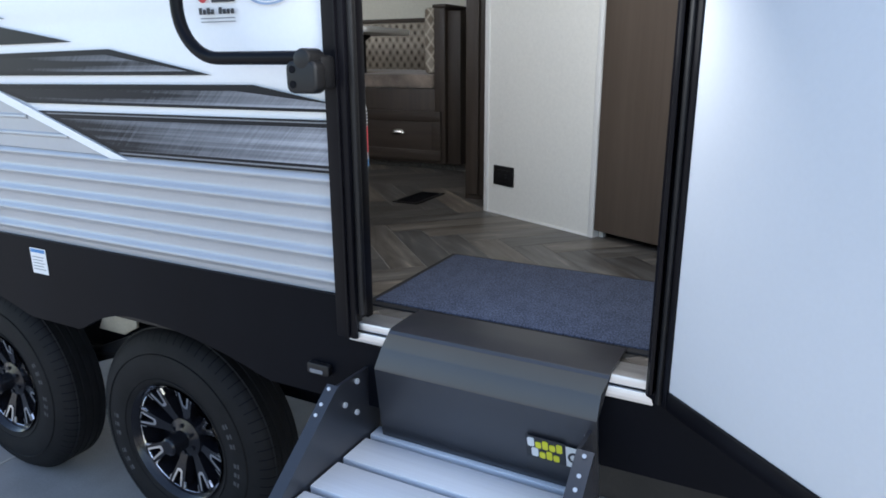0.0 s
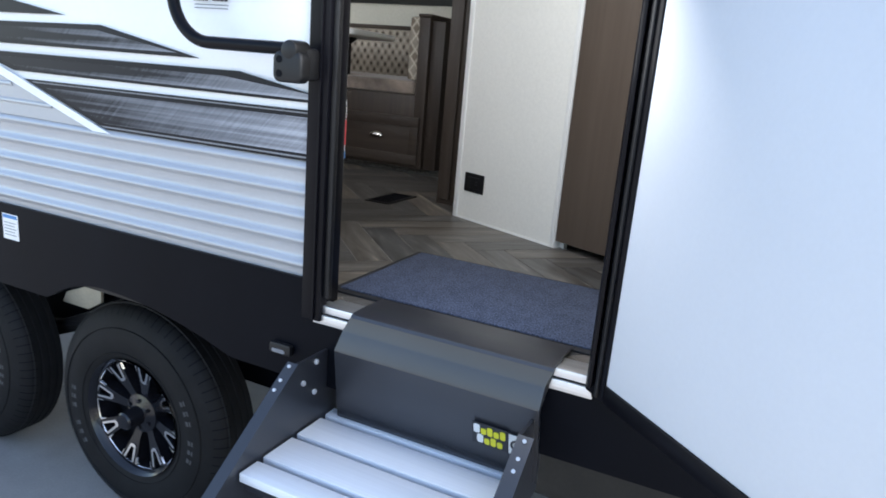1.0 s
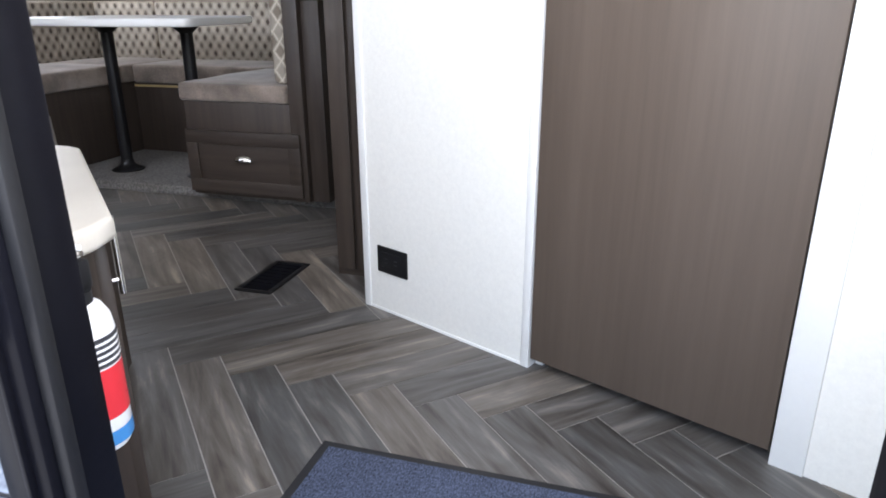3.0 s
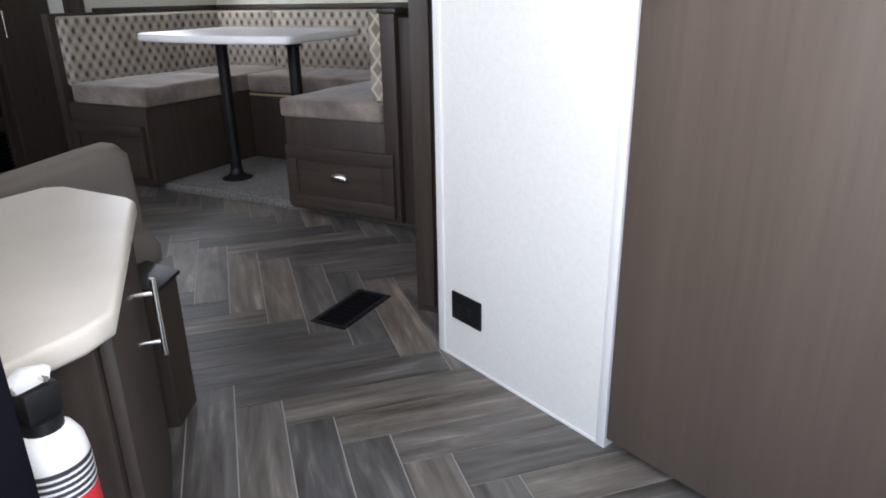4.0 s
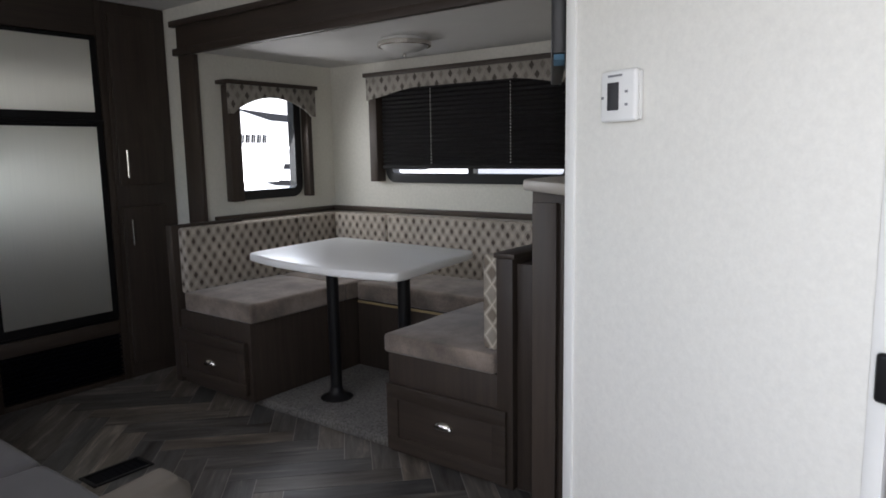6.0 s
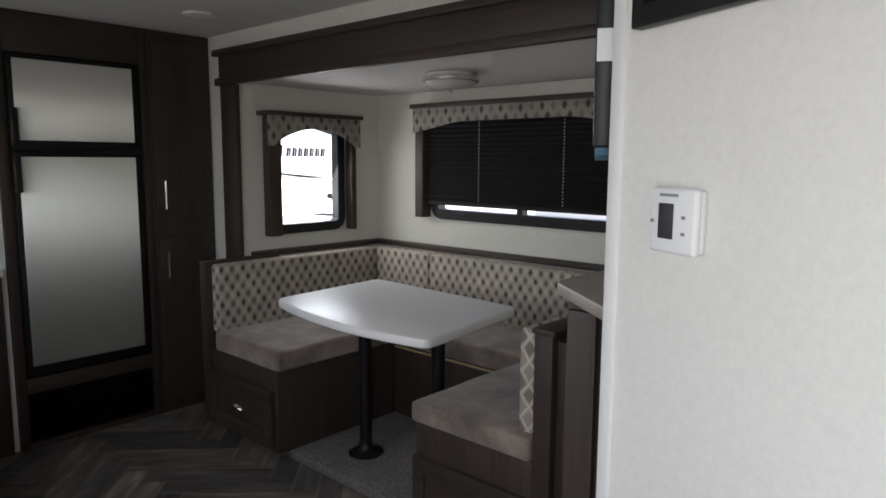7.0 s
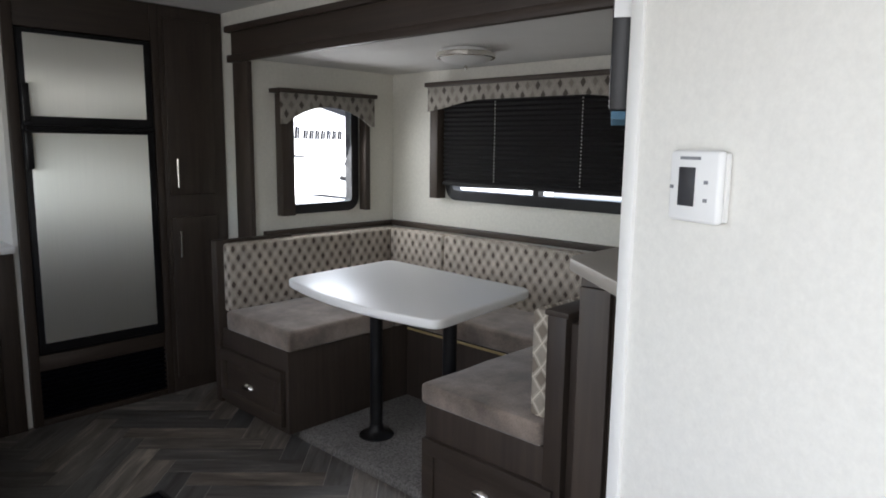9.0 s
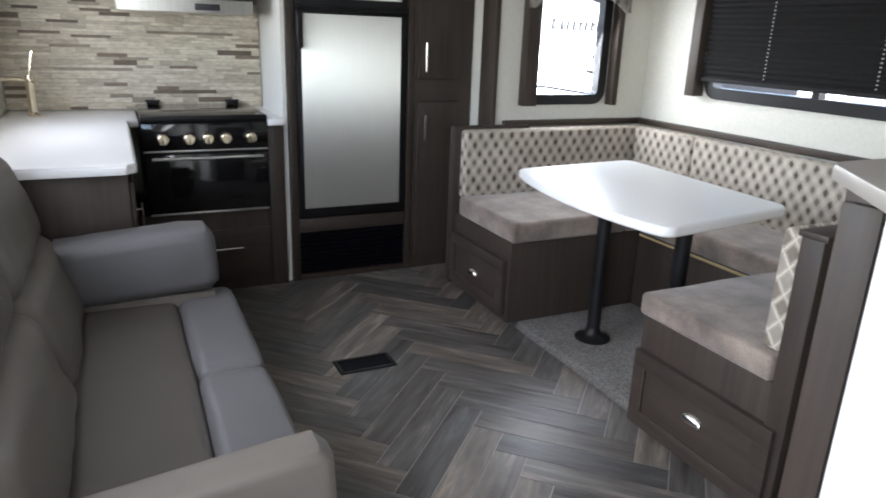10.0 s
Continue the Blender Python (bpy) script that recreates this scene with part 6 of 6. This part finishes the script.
# window over the worktop
win3 = thing("window_3", ((WIN_X0 + WIN_X1) / 2, 0.03, WIN_Z0), "black-framed window over the worktop", "window", kind="structure")
bm = ring_frame(bm_new(), WIN_X0 - 0.02, WIN_X1 + 0.02, WIN_Z0 - 0.02, WIN_Z1 + 0.02, 0.04, 0.06, -0.008, 0.068, "y")
part("window_frame", bm, M_PLASTIC, win3)
bm = bm_new()
box(bm, WIN_X0, WIN_X1, 0.030, 0.034, WIN_Z0, WIN_Z1)
pane = part("pane", bm, M_GLASS, win3, smooth=None)
pane.visible_shadow = False

# unseen opening over the sofa, added to light the room
win4 = thing("added_light_window", ((SOF_X0 + SOF_X1) / 2, 0.03, SOF_Z0), "unseen black-framed window over the sofa, added to let light in", "window", kind="structure")
bm = ring_frame(bm_new(), SOF_X0 - 0.02, SOF_X1 + 0.02, SOF_Z0 - 0.02, SOF_Z1 + 0.02, 0.04, 0.06, -0.008, 0.066, "y")
part("window_frame", bm, M_PLASTIC, win4)
bm = bm_new()
box(bm, SOF_X0, SOF_X1, 0.030, 0.034, SOF_Z0, SOF_Z1)
pane = part("pane", bm, M_GLASS, win4, smooth=None)
pane.visible_shadow = False

# ---- the neighbouring trailer, seen through the small window ----
park = thing("parked_trailer", (-9.0, 7.0, GROUND), "white travel trailer with black swept bands parked alongside", "trailer")
bm = bm_new()
box(bm, -11.5, -9.0, 1.0, 14.0, GROUND + 0.55, 2.6, 0.08)
part("body", bm, M_SIDEWHITE, park)
for k in range(2):
    bm = bm_new()
    rod(bm, (-8.98, 5.4 + k * 0.95, GROUND + 0.34), (-9.2, 5.4 + k * 0.95, GROUND + 0.34), 0.34, 28, bev=0.02)
    part("wheel", bm, M_RUBBER, park)
for pts_ in ([(6.2, 1.22), (6.9, 1.145), (7.75, 1.07), (12.0, 1.00), (12.0, 0.94), (7.75, 1.015), (6.9, 1.115)], [(7.1, 1.06), (7.8, 1.02), (12.0, 0.90), (12.0, 0.84), (7.8, 0.985)], [(7.2, 0.87), (7.8, 0.79), (12.5, 0.55), (12.5, 0.40), (7.8, 0.70)],
             [(5.0, 0.72), (6.65, 0.59), (7.7, 0.455), (12.0, 0.20), (12.0, 0.16), (7.7, 0.42), (6.65, 0.56), (5.0, 0.70)], [(7.0, 1.98), (7.75, 1.80), (12.0, 1.62), (12.0, 1.70), (7.75, 1.92)]):
    bm = bm_new()
    prism(bm, pts_, -8.995, -8.99, "x")
    part("swept_band", bm, M_DECALBLACK, park, smooth=None)
# the maker's name stays as upright bars, the first one larger
for k in range(8):
    y_, h_ = 6.70 + (0.0 if k == 0 else 0.045) + k * 0.114, 0.19 if k == 0 else 0.14
    for p_ in ([(y_, 1.425), (y_ + 0.042, 1.425), (y_ + 0.062, 1.425 + h_), (y_ + 0.020, 1.425 + h_)], [(y_ + 0.054, 1.425), (y_ + 0.084, 1.425), (y_ + 0.102, 1.425 + h_ * 0.95), (y_ + 0.072, 1.425 + h_ * 0.95)]):
        bm = bm_new()
        prism(bm, p_, -8.995, -8.99, "x")
        part("lettering_bar", bm, M_DECALBLACK, park, smooth=None)

# ---- backsplash of split-face tile strips ----
bs = thing("backsplash", (X0, 0.7, 0.872), "split-stone strip tiles in cream, grey and brown behind the stove", "backsplash", kind="structure")
bm = bm_new()
box(bm, X0 + 0.001, X0 + 0.006, 0.064, 1.306, 0.874, 1.476)
part("bed", bm, M_GROUT, bs, smooth=None)
n = Nodes("split_stone", 0.55)
rnd = n.add("ShaderNodeObjectInfo").outputs["Random"]
grain_ = n.noise(n.at((20, 20, 70)), 1.5, 5.0)
base_ = n.ramp(rnd, (0.0, (0.15, 0.112, 0.080)), (0.08, (0.28, 0.22, 0.16)), (0.13, (0.50, 0.44, 0.335)), (0.5, (0.67, 0.60, 0.465)), (1.0, (0.78, 0.715, 0.58)))
n.color(n.mix(base_, n.ramp(grain_, (0.3, (0.72, 0.71, 0.70)), (0.7, (1.1, 1.1, 1.1))), 1.0, "MULTIPLY"))
M_STONE = n.bump(grain_, 0.4, 0.002).m
rng = random.Random(4)
shapes = {}
z = 0.876
while z < 1.470:
    h = rng.choice((0.014, 0.019, 0.026))
    y = 0.068 - rng.random() * 0.05
    while y < 1.300:
        w = rng.choice((0.08, 0.11, 0.14, 0.18))
        y0, y1 = max(y, 0.068), min(y + w, 1.302)
        if y1 - y0 > 0.015:
            d = rng.choice((0.009, 0.011, 0.013))
            key = (round(y1 - y0, 3), h, d)
            if key not in shapes:
                b2 = bm_new()
                box(b2, 0, d, 0, key[0] - 0.0012, 0, h - 0.0012)
                shapes[key] = finish("strip_tile", b2, M_STONE)
            ob = new("strip_tile", shapes[key])
            ob.parent = bs
            ob.location = Vector((X0 + 0.006, y0, z)) - bs.location
        y += w
    z += h

# ---- herringbone floor ----
floor = thing("floor", (-1.4, 1.2, 0.0), "grey-brown wood-look vinyl planks laid in herringbone", "floor", kind="structure")
FX0, FX1, FY0, FY1 = X0, e.x, 0.062, FAR
bm = bm_new()
box(bm, X0, X1, 0.06, FAR, -0.05, 0.0035)
part("joint_bed", bm, M_GROUT, floor, smooth=None)
PW, PL = 0.1097, 0.5485
E1, E2 = Vector((1, 1)) / math.sqrt(2), Vector((1, -1)) / math.sqrt(2)
ORIGIN = Vector((-0.617, 0.877))


def clip(poly):
    for ax, val, keep in ((0, FX0, 1), (0, FX1, -1), (1, FY0, 1), (1, FY1, -1)):
        out = []
        for i, p in enumerate(poly):
            q = poly[i - 1]
            ip, iq = (p[ax] - val) * keep >= 0, (q[ax] - val) * keep >= 0
            if ip != iq:
                out.append(q + (p - q) * ((val - q[ax]) / (p[ax] - q[ax])))
            if ip:
                out.append(p)
        poly = out
        if len(poly) < 3:
            return []
    return poly


G2 = 0.0015
whole_mesh = {}
for col in range(-5, 6):
    for k in range(-40, 40):
        for kind_ in (0, 1):
            s0 = Vector((col * PL + k * PW, -col * PL + k * PW))
            if kind_ == 0:
                a0, b0, a1, b1 = s0.x, s0.y, s0.x + PL, s0.y + PW
            else:
                a0, b0, a1, b1 = s0.x, s0.y + PW, s0.x + PW, s0.y + PW + PL
            quad = [ORIGIN + E1 * a_ + E2 * b_ for a_, b_ in ((a0 + G2, b0 + G2), (a1 - G2, b0 + G2), (a1 - G2, b1 - G2), (a0 + G2, b1 - G2))]
            cut = clip(quad)
            if not cut:
                continue
            c = sum(cut, Vector((0, 0))) / len(cut)
            full = len(cut) == 4 and all((p - q).length < 1e-6 for p, q in zip(sorted(cut, key=lambda v: (round(v.x, 5), round(v.y, 5))), sorted(quad, key=lambda v: (round(v.x, 5), round(v.y, 5)))))
            me = whole_mesh.get(kind_) if full else None
            if me is None:
                b2 = bm_new()
                prism(b2, [tuple(p - c) for p in cut], 0.0, 0.0052)
                me = finish("plank", b2, M_PLANK_A if kind_ == 0 else M_PLANK_B)
                if full:
                    whole_mesh[kind_] = me
            ob = new("plank", me)
            ob.parent = floor
            ob.location = Vector((c.x, c.y, 0.0)) - floor.location
